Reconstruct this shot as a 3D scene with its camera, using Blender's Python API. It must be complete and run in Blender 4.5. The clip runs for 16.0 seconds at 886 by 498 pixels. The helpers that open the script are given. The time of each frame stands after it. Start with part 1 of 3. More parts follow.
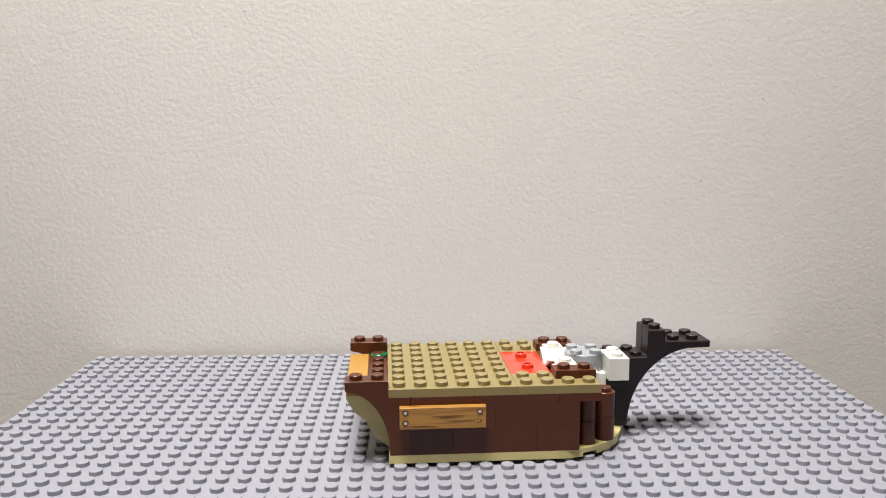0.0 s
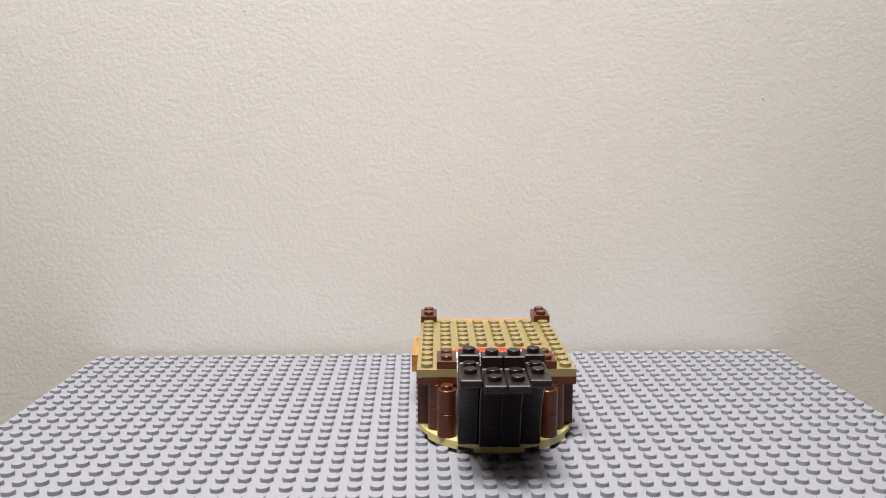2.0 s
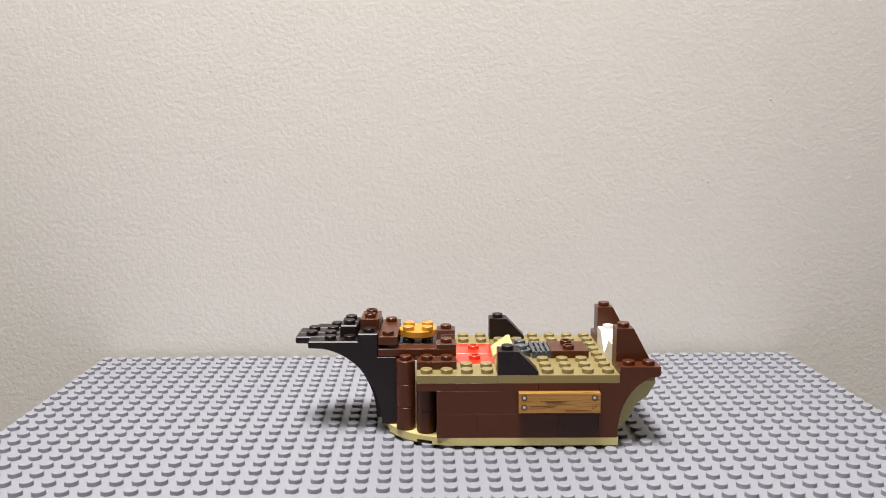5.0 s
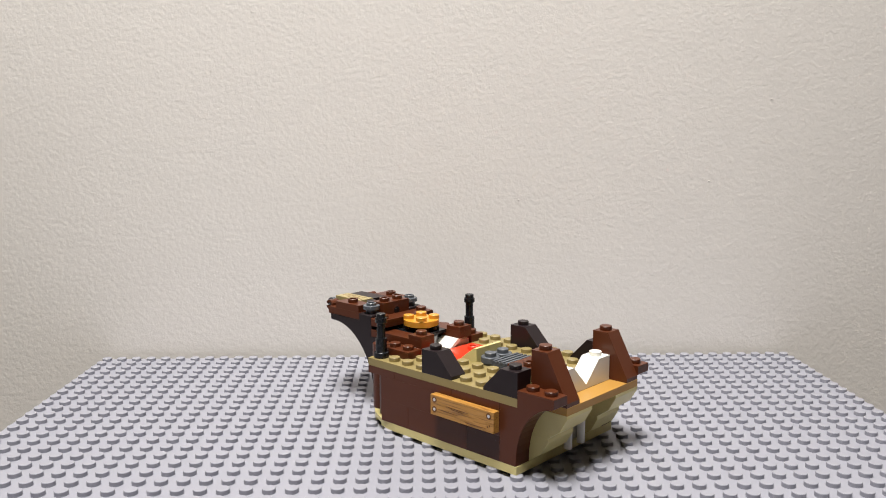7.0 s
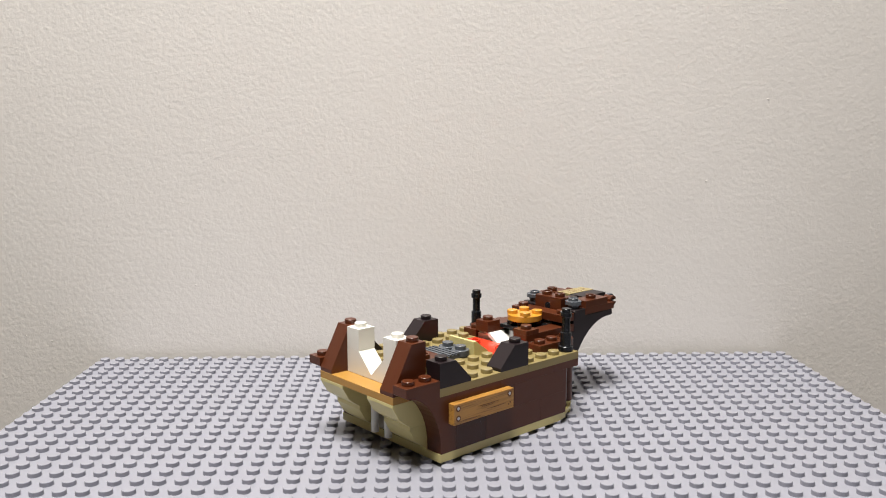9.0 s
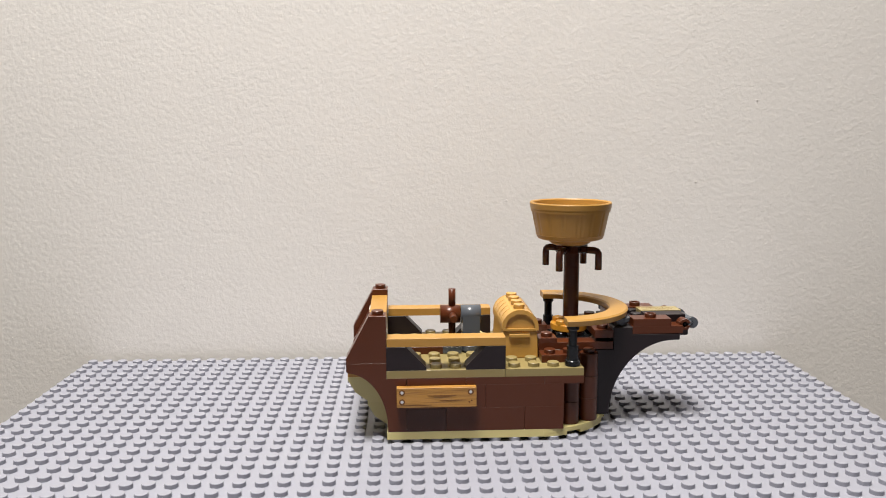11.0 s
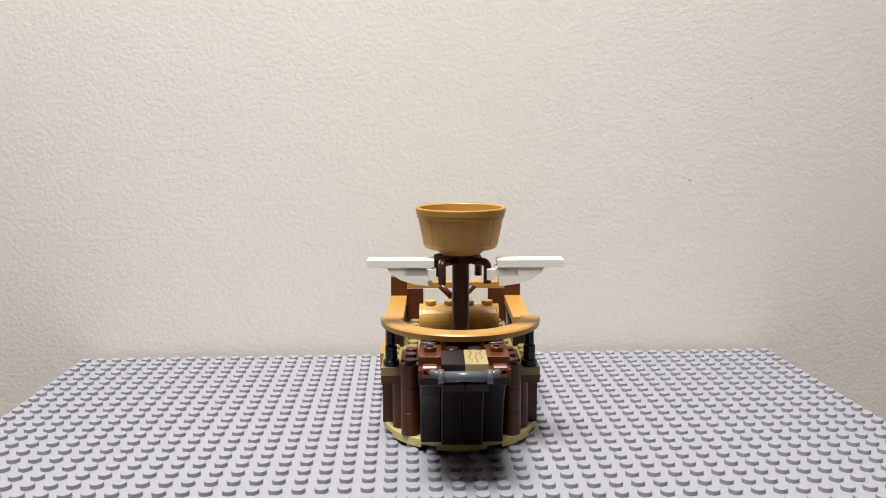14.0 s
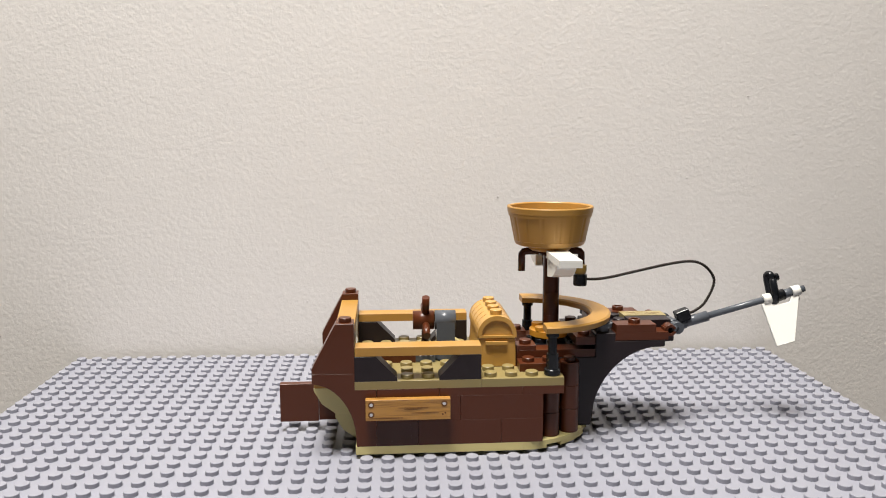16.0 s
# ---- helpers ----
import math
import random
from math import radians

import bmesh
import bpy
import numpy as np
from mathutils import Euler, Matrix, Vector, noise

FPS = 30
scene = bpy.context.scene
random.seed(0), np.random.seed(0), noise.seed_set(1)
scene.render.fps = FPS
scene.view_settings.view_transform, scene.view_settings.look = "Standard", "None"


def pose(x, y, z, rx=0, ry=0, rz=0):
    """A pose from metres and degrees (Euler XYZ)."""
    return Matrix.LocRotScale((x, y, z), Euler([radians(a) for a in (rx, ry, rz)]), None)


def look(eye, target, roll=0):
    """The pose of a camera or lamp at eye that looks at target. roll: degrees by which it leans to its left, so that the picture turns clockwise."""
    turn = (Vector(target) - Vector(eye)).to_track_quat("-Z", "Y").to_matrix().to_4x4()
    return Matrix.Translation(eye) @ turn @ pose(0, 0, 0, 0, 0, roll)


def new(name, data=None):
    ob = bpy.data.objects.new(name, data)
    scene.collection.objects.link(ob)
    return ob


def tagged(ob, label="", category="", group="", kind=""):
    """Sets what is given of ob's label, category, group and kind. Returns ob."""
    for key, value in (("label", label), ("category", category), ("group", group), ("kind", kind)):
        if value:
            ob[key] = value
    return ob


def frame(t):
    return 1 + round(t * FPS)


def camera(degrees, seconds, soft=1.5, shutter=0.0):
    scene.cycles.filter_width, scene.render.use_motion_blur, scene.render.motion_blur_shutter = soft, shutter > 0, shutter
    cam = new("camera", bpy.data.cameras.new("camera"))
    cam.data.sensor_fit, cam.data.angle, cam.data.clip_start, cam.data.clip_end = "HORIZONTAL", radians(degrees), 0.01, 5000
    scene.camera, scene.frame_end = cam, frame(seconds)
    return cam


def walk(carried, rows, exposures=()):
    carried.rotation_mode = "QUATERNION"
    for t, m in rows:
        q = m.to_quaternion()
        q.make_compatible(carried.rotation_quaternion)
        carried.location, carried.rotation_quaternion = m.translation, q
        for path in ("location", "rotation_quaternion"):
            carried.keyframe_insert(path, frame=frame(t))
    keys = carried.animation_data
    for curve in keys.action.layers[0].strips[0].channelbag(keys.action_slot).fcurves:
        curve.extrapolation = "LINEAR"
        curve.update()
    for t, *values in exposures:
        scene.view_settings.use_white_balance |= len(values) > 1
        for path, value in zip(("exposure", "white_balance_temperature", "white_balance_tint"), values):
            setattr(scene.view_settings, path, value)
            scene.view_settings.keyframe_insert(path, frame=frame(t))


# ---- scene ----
cam = camera(56.93, 16.0, soft=1.0)
walk(cam, [
    (0.0, look((-0.0129, -0.2536, 0.1255), (0.0480, 1.72, -0.1647), -0.12)),
    (2.8, look((-0.0129, -0.2536, 0.1255), (0.0480, 1.72, -0.1647), -0.12)),
    (2.9, look((-0.0124, -0.2536, 0.1255), (0.0393, 1.72, -0.1615), -0.12)),
    (3.1, look((-0.0124, -0.2536, 0.1255), (0.0393, 1.72, -0.1615), -0.12)),
    (3.3, look((-0.0129, -0.2532, 0.1256), (0.0324, 1.72, -0.1610), -0.11)),
    (6.5, look((-0.0129, -0.2532, 0.1256), (0.0324, 1.72, -0.1610), -0.11)),
    (6.7, look((-0.0130, -0.2526, 0.1255), (0.0319, 1.72, -0.1613), -0.10)),
    (7.5, look((-0.0130, -0.2526, 0.1255), (0.0319, 1.72, -0.1613), -0.10)),
    (7.8, look((-0.0127, -0.2533, 0.1250), (0.0363, 1.72, -0.1592), -0.15)),
    (9.2, look((-0.0127, -0.2533, 0.1250), (0.0363, 1.72, -0.1592), -0.15)),
    (11.3, look((-0.0139, -0.2521, 0.1256), (0.0653, 1.72, -0.1596), -0.11)),
    (13.1, look((-0.0139, -0.2521, 0.1256), (0.0653, 1.72, -0.1596), -0.11)),
    (13.2, look((-0.0138, -0.2519, 0.1253), (0.0770, 1.72, -0.1650), -0.14)),
    (15.2, look((-0.0138, -0.2519, 0.1253), (0.0770, 1.72, -0.1650), -0.14)),
    (15.4, look((-0.0140, -0.2513, 0.1254), (0.0898, 1.72, -0.1727), -0.13)),
    (15.5, look((-0.0140, -0.2513, 0.1254), (0.0898, 1.72, -0.1727), -0.13)),
    (15.6, look((-0.0139, -0.2511, 0.1252), (0.0859, 1.72, -0.1686), -0.10)),
    (16.0, look((-0.0139, -0.2511, 0.1252), (0.0859, 1.72, -0.1686), -0.10)),
], exposures=[(0.0, 0.0), (9.2, 0.0), (11.3, 0.07), (16.0, 0.07)])

# ---------------------------------------------------------------- light
world = bpy.data.worlds.new("room_air")
scene.world = world
world.use_nodes = True
world.node_tree.nodes["Background"].inputs[0].default_value = (1.0, 0.95, 0.88, 1)
world.node_tree.nodes["Background"].inputs[1].default_value = 0.02

LAMP_POWER = 14.1
lamp_data = bpy.data.lights.new("ceiling_lamp", "AREA")
lamp_data.shape, lamp_data.size, lamp_data.energy = "DISK", 0.50, LAMP_POWER
lamp_data.spread = radians(110)
lamp_data.color = (1.0, 0.958, 0.905)
lamp = new("lamp_light", lamp_data)
lamp.matrix_world = look((-0.14, -0.19, 1.32), (-0.02, 0.13, 0.1))

# ---------------------------------------------------------------- materials
U, P, STUD_TOP = 0.008, 0.0032, 0.0017


def plastic(name, color, rough=0.28, vary=0.10, coat=0.0, trans=0.0):
    """Moulded toy plastic: even colour with faint mottling, fine scratches in the gloss and a slight orange-peel relief."""
    m = bpy.data.materials.new(name)
    m.use_nodes = True
    nt = m.node_tree
    b = nt.nodes["Principled BSDF"]
    tc = nt.nodes.new("ShaderNodeTexCoord")
    big = nt.nodes.new("ShaderNodeTexNoise")
    big.inputs["Scale"].default_value, big.inputs["Detail"].default_value = 90, 3
    fine = nt.nodes.new("ShaderNodeTexNoise")
    fine.inputs["Scale"].default_value, fine.inputs["Detail"].default_value = 1400, 4
    oi = nt.nodes.new("ShaderNodeObjectInfo")
    for n in (big, fine):
        nt.links.new(tc.outputs["Object"], n.inputs["Vector"])
    ramp = nt.nodes.new("ShaderNodeMix")
    ramp.data_type = "RGBA"
    ramp.inputs["A"].default_value = (*[c * (1 - vary) for c in color], 1)
    ramp.inputs["B"].default_value = (*[min(1, c * (1 + vary)) for c in color], 1)
    mixer = nt.nodes.new("ShaderNodeMath")
    mixer.operation = "MULTIPLY_ADD"
    mixer.inputs[1].default_value = 0.45
    nt.links.new(oi.outputs["Random"], mixer.inputs[0])
    sub = nt.nodes.new("ShaderNodeMath")
    sub.operation = "MULTIPLY"
    sub.inputs[1].default_value = 0.55
    nt.links.new(big.outputs["Fac"], sub.inputs[0])
    nt.links.new(sub.outputs[0], mixer.inputs[2])
    nt.links.new(mixer.outputs[0], ramp.inputs["Factor"])
    nt.links.new(ramp.outputs["Result"], b.inputs["Base Color"])
    rr = nt.nodes.new("ShaderNodeMapRange")
    rr.inputs["To Min"].default_value, rr.inputs["To Max"].default_value = rough * 0.9, rough * 1.12
    nt.links.new(fine.outputs["Fac"], rr.inputs["Value"])
    nt.links.new(rr.outputs[0], b.inputs["Roughness"])
    bump = nt.nodes.new("ShaderNodeBump")
    bump.inputs["Strength"].default_value, bump.inputs["Distance"].default_value = 0.004, 0.0001
    nt.links.new(fine.outputs["Fac"], bump.inputs["Height"])
    nt.links.new(bump.outputs[0], b.inputs["Normal"])
    b.inputs["IOR"].default_value = 1.45
    b.inputs["Specular IOR Level"].default_value = 0.42
    b.inputs["Coat Weight"].default_value = coat
    b.inputs["Coat Roughness"].default_value = 0.12
    if trans:
        b.inputs["Transmission Weight"].default_value = trans
    return m


BROWN = plastic("reddish_brown_plastic", (0.083, 0.0220, 0.0080), 0.30, 0.04)
DARK = plastic("dark_brown_plastic", (0.0145, 0.0090, 0.0105), 0.38, 0.05)
DARKTAN = plastic("dark_tan_plastic", (0.262, 0.207, 0.086), 0.30, 0.06)
TAN = plastic("tan_plastic", (0.62, 0.54, 0.24), 0.30, 0.06)
OCHRE = plastic("ochre_plastic", (0.41, 0.220, 0.050), 0.36, 0.07)
GOLD = plastic("warm_gold_plastic", (0.58, 0.27, 0.03), 0.26, 0.07)
WHITE = plastic("white_plastic", (0.80, 0.79, 0.73), 0.25, 0.03)
GRAY = plastic("light_grey_plastic", (0.31, 0.33, 0.355), 0.28, 0.05)
DARKGRAY = plastic("dark_grey_plastic", (0.088, 0.097, 0.112), 0.26, 0.03)
BLACK = plastic("black_plastic", (0.008, 0.009, 0.011), 0.22, 0.1)
RED = plastic("clear_red_plastic", (0.90, 0.075, 0.03), 0.18, 0.05, 0.4, 0.35)
GREEN = plastic("clear_green_plastic", (0.01, 0.22, 0.10), 0.18, 0.05, 0.4, 0.3)
PLATE = plastic("pale_grey_baseplate_plastic", (0.283, 0.287, 0.330), 0.30, 0.04)
DARK_RED = plastic("deep_brown_plastic", (0.058, 0.018, 0.010), 0.26, 0.04)
GOLD_OCHRE = plastic("bright_ochre_plastic", (0.52, 0.29, 0.07), 0.30, 0.06)
TAN_WOOD = plastic("tan_wood_print", (0.36, 0.29, 0.13), 0.3, 0.12)
GOLD_DULL = plastic("dull_gold_plastic", (0.26, 0.17, 0.04), 0.3)
STRING = plastic("dark_twisted_string", (0.022, 0.016, 0.011), 0.7, 0.3)
WARMGRAY = plastic("pale_warm_grey_plastic", (0.52, 0.50, 0.44), 0.26, 0.03)
METAL = plastic("silver_print", (0.58, 0.58, 0.60), 0.35, 0.05)
GRAIN = plastic("dark_grain_print", (0.15, 0.062, 0.018), 0.3, 0.1)


def wood_tile_material():
    """Printed wooden plank: ochre ground with long darker streaks."""
    m = bpy.data.materials.new("printed_wood_plastic")
    m.use_nodes = True
    nt = m.node_tree
    b = nt.nodes["Principled BSDF"]
    tc = nt.nodes.new("ShaderNodeTexCoord")
    mp = nt.nodes.new("ShaderNodeMapping")
    mp.inputs["Scale"].default_value = (30, 300, 900)
    n = nt.nodes.new("ShaderNodeTexNoise")
    n.inputs["Scale"].default_value, n.inputs["Detail"].default_value = 1.6, 5
    n.inputs["Distortion"].default_value = 0.9
    r = nt.nodes.new("ShaderNodeValToRGB")
    r.color_ramp.elements[0].position, r.color_ramp.elements[0].color = 0.31, (0.20, 0.085, 0.018, 1)
    r.color_ramp.elements[1].position, r.color_ramp.elements[1].color = 0.50, (0.45, 0.225, 0.05, 1)
    nt.links.new(tc.outputs["Object"], mp.inputs["Vector"])
    nt.links.new(mp.outputs[0], n.inputs["Vector"])
    nt.links.new(n.outputs["Fac"], r.inputs["Fac"])
    nt.links.new(r.outputs["Color"], b.inputs["Base Color"])
    b.inputs["Roughness"].default_value = 0.28
    return m


WOOD = wood_tile_material()


def wall_material(name, color):
    """Painted wall with roller texture: short soft bumps at two sizes and faint patchy tone."""
    m = bpy.data.materials.new(name)
    m.use_nodes = True
    nt = m.node_tree
    b = nt.nodes["Principled BSDF"]
    tc = nt.nodes.new("ShaderNodeTexCoord")
    n1 = nt.nodes.new("ShaderNodeTexNoise")
    n1.inputs["Scale"].default_value, n1.inputs["Detail"].default_value, n1.inputs["Roughness"].default_value = 420, 4, 0.6
    n2 = nt.nodes.new("ShaderNodeTexNoise")
    n2.inputs["Scale"].default_value, n2.inputs["Detail"].default_value = 60, 3
    n3 = nt.nodes.new("ShaderNodeTexNoise")
    n3.inputs["Scale"].default_value, n3.inputs["Detail"].default_value = 7, 4
    for n in (n1, n2, n3):
        nt.links.new(tc.outputs["Object"], n.inputs["Vector"])
    add = nt.nodes.new("ShaderNodeMath")
    add.operation = "MULTIPLY_ADD"
    add.inputs[1].default_value = 0.5
    nt.links.new(n2.outputs["Fac"], add.inputs[0])
    nt.links.new(n1.outputs["Fac"], add.inputs[2])
    bump = nt.nodes.new("ShaderNodeBump")
    bump.inputs["Strength"].default_value, bump.inputs["Distance"].default_value = 0.34, 0.0007
    nt.links.new(add.outputs[0], bump.inputs["Height"])
    nt.links.new(bump.outputs[0], b.inputs["Normal"])
    mix = nt.nodes.new("ShaderNodeMix")
    mix.data_type = "RGBA"
    mix.inputs["A"].default_value = (*[c * 0.96 for c in color], 1)
    mix.inputs["B"].default_value = (*[min(1, c * 1.03) for c in color], 1)
    nt.links.new(n3.outputs["Fac"], mix.inputs["Factor"])
    nt.links.new(mix.outputs["Result"], b.inputs["Base Color"])
    b.inputs["Roughness"].default_value = 0.75
    return m


WALL = wall_material("cream_wall_paint", (0.765, 0.735, 0.70))
CEILING = wall_material("white_ceiling_paint", (0.78, 0.76, 0.72))
FLOOR = wall_material("brown_floor_cover", (0.16, 0.12, 0.09))
STAND = wall_material("pale_stand_paint", (0.55, 0.53, 0.50))

# ---------------------------------------------------------------- mesh helpers
EDGE = 0.00005


def finish(bm, name):
    bmesh.ops.recalc_face_normals(bm, faces=bm.faces)
    me = bpy.data.meshes.new(name)
    bm.to_mesh(me)
    bm.free()
    return me


def plain_box(name, x0, x1, y0, y1, z0, z1, mat):
    bm = bmesh.new()
    bmesh.ops.create_cube(bm, size=1)
    for v in bm.verts:
        v.co = ((x0 + x1) / 2 + v.co.x * (x1 - x0), (y0 + y1) / 2 + v.co.y * (y1 - y0), (z0 + z1) / 2 + v.co.z * (z1 - z0))
    ob = new(name, finish(bm, name))
    ob.data.materials.append(mat)
    return ob


def soften(bm, faces, width=EDGE, angle=0.5):
    edges = {e for f in faces for e in f.edges if len(e.link_faces) == 2 and e.calc_face_angle(0) > angle}
    if edges:
        bmesh.ops.bevel(bm, geom=list(edges), offset=width, segments=1, profile=0.6, affect="EDGES")


def block(bm, s0, s1, w0, w1, z0, z1, gap=0.00005, edge=EDGE):
    """A brick body: s along the keel and w across in studs, z in plate heights."""
    x0, x1, y0, y1, za, zb = (s0 - 5) * U + gap, (s1 - 5) * U - gap, w0 * U + gap, w1 * U - gap, z0 * P, z1 * P
    t = bmesh.new()
    bmesh.ops.create_cube(t, size=1)
    for v in t.verts:
        v.co = ((x0 + x1) / 2 + v.co.x * (x1 - x0), (y0 + y1) / 2 + v.co.y * (y1 - y0), (za + zb) / 2 + v.co.z * (zb - za))
    if edge:
        bmesh.ops.bevel(t, geom=t.edges[:], offset=edge, segments=1, profile=0.6, affect="EDGES")
    merge(bm, t)


def merge(bm, t):
    me = bpy.data.meshes.new("tmp")
    t.to_mesh(me)
    t.free()
    bm.from_mesh(me)
    bpy.data.meshes.remove(me)


def lathe(bm, cx, cy, profile, segs=20, ripple=None):
    """A turned shape about the upright axis at (cx, cy): profile of (radius, z) in metres from bottom to top, closed where the radius is 0."""
    rings = []
    for r, z in profile:
        if r < 1e-7:
            rings.append([bm.verts.new((cx, cy, z))])
            continue
        ring = []
        for i in range(segs):
            k = ripple(i) if ripple else 1.0
            a = 2 * math.pi * i / segs
            ring.append(bm.verts.new((cx + r * k * math.cos(a), cy + r * k * math.sin(a), z)))
        rings.append(ring)
    for a, b in zip(rings, rings[1:]):
        for i in range(segs):
            j = (i + 1) % segs
            if len(a) == 1:
                bm.faces.new((a[0], b[j], b[i]))
            elif len(b) == 1:
                bm.faces.new((a[i], a[j], b[0]))
            else:
                f = bm.faces.new((a[i], a[j], b[j], b[i]))
                f.smooth = True
    # turned corners stay crisp
    slopes = [math.atan2(q[1] - p[1], q[0] - p[0]) for p, q in zip(profile, profile[1:])]
    for k in range(1, len(profile) - 1):
        turn = abs((slopes[k] - slopes[k - 1] + math.pi) % (2 * math.pi) - math.pi)
        if turn > 0.2 and len(rings[k]) > 1:
            for i in range(segs):
                e = bm.edges.get((rings[k][i], rings[k][(i + 1) % segs]))
                if e:
                    e.smooth = False


def stud(bm, s, w, z, hollow=False, r=0.00242):
    x, y, b = (s - 5) * U, w * U, z * P
    h = 0.0017
    if hollow:
        lathe(bm, x, y, [(r, b), (r, b + h - 0.00015), (r - 0.00015, b + h), (r * 0.66, b + h), (r * 0.64, b + h - 0.0001), (r * 0.64, b + 0.0004), (0, b + 0.0004)], 18)
    else:
        lathe(bm, x, y, [(r, b), (r, b + h - 0.00016), (r - 0.00016, b + h), (0, b + h)], 18)


def studs(bm, s0, s1, w0, w1, z, hollow=False):
    for i in range(int(round(s1 - s0))):
        for j in range(int(round(w1 - w0))):
            stud(bm, s0 + 0.5 + i, w0 + 0.5 + j, z, hollow)


def prism(bm, outline, w0, w1, edge=EDGE, gap=0.00005):
    """An outline of (s, z) drawn out across the ship from w0 to w1."""
    t = bmesh.new()
    y0, y1 = w0 * U + gap, w1 * U - gap
    a = [t.verts.new(((s - 5) * U, y0, z * P)) for s, z in outline]
    b = [t.verts.new(((s - 5) * U, y1, z * P)) for s, z in outline]
    fa, fb = t.faces.new(a), t.faces.new(b[::-1])
    for i in range(len(a)):
        j = (i + 1) % len(a)
        t.faces.new((a[j], a[i], b[i], b[j]))
    bmesh.ops.recalc_face_normals(t, faces=t.faces)
    if edge:
        soften(t, t.faces[:], edge)
    merge(bm, t)


def cross_prism(bm, outline, s0, s1, edge=EDGE, gap=0.00005):
    """An outline of (w, z) drawn out along the keel from s0 to s1."""
    t = bmesh.new()
    x0, x1 = (s0 - 5) * U + gap, (s1 - 5) * U - gap
    a = [t.verts.new((x0, w * U, z * P)) for w, z in outline]
    b = [t.verts.new((x1, w * U, z * P)) for w, z in outline]
    t.faces.new(a), t.faces.new(b[::-1])
    for i in range(len(a)):
        j = (i + 1) % len(a)
        t.faces.new((a[j], a[i], b[i], b[j]))
    bmesh.ops.recalc_face_normals(t, faces=t.faces)
    if edge:
        soften(t, t.faces[:], edge)
    merge(bm, t)


def tube(bm, points, r, segs=10, cap=True):
    """A round bar through points in metres."""
    pts = [Vector(p) for p in points]
    rings = []
    up = Vector((0, 0, 1))
    for i, p in enumerate(pts):
        d = (pts[min(i + 1, len(pts) - 1)] - pts[max(i - 1, 0)]).normalized()
        ref = up if abs(d.dot(up)) < 0.95 else Vector((0, 1, 0))
        u = d.cross(ref).normalized()
        v = u.cross(d).normalized()
        rings.append([bm.verts.new(p + r * (math.cos(2 * math.pi * k / segs) * u + math.sin(2 * math.pi * k / segs) * v)) for k in range(segs)])
    for a, b in zip(rings, rings[1:]):
        best = min(range(segs), key=lambda o: sum((a[k].co - b[(k + o) % segs].co).length for k in range(0, segs, 3)))
        for k in range(segs):
            f = bm.faces.new((a[k], a[(k + 1) % segs], b[(k + 1 + best) % segs], b[(k + best) % segs]))
            f.smooth = True
    if cap:
        bm.faces.new(rings[0][::-1])
        bm.faces.new(rings[-1])


def at(s, w, z):
    return ((s - 5) * U, w * U, z * P)


def arc(cs, cz, rs, rz, a0, a1, n=10):
    """Points of an ellipse's arc, angles in degrees, in (s, z)."""
    return [(cs + rs * math.cos(radians(a0 + (a1 - a0) * i / n)), cz + rz * math.sin(radians(a0 + (a1 - a0) * i / n))) for i in range(n + 1)]


def part(name, bm, mat, parent, label="", origin=None):
    """Links a bmesh as one mesh object under a thing or a part; its origin is the middle of its underside."""
    me = finish(bm, name)
    co = np.empty(len(me.vertices) * 3)
    me.vertices.foreach_get("co", co)
    co = co.reshape(-1, 3)
    o = Vector(origin) if origin else Vector(((co[:, 0].min() + co[:, 0].max()) / 2, (co[:, 1].min() + co[:, 1].max()) / 2, co[:, 2].min()))
    me.transform(Matrix.Translation(-o))
    me.materials.append(mat)
    ob = new(name, me)
    ob.parent = parent
    base = Vector((0, 0, 0))
    if parent.type == "MESH":
        base = Vector(parent["home"])
    ob.location = o - base
    ob["home"] = o
    if label:
        tagged(ob, label)
    return ob


# ---------------------------------------------------------------- room
WALL_Y = 0.197
tagged(plain_box("wall_north", -2.6, 2.6, WALL_Y, WALL_Y + 0.1, -0.75, 1.68, WALL), "cream painted wall with a fine roller texture", "wall", kind="structure")
tagged(plain_box("wall_west", -2.7, -2.6, -3.4, WALL_Y + 0.1, -0.75, 1.68, WALL), "plain cream painted side wall", "wall", kind="structure")
tagged(plain_box("wall_east", 2.6, 2.7, -3.4, WALL_Y + 0.1, -0.75, 1.68, WALL), "plain cream painted side wall", "wall", kind="structure")
tagged(plain_box("wall_south", -2.7, 2.7, -3.5, -3.4, -0.75, 1.68, WALL), "plain cream painted back wall", "wall", kind="structure")
tagged(plain_box("ceiling", -2.7, 2.7, -3.5, WALL_Y + 0.1, 1.68, 1.78, CEILING), "plain white painted ceiling", "ceiling", kind="structure")
tagged(plain_box("floor", -2.7, 2.7, -3.5, WALL_Y + 0.1, -0.85, -0.75, FLOOR), "plain brown floor", "floor", kind="structure")
tagged(plain_box("stand", -0.15, 0.15, -0.15, 0.17, -0.75, -0.0013, STAND), "plain pale stand under the studded baseplate", "stand", kind="structure")


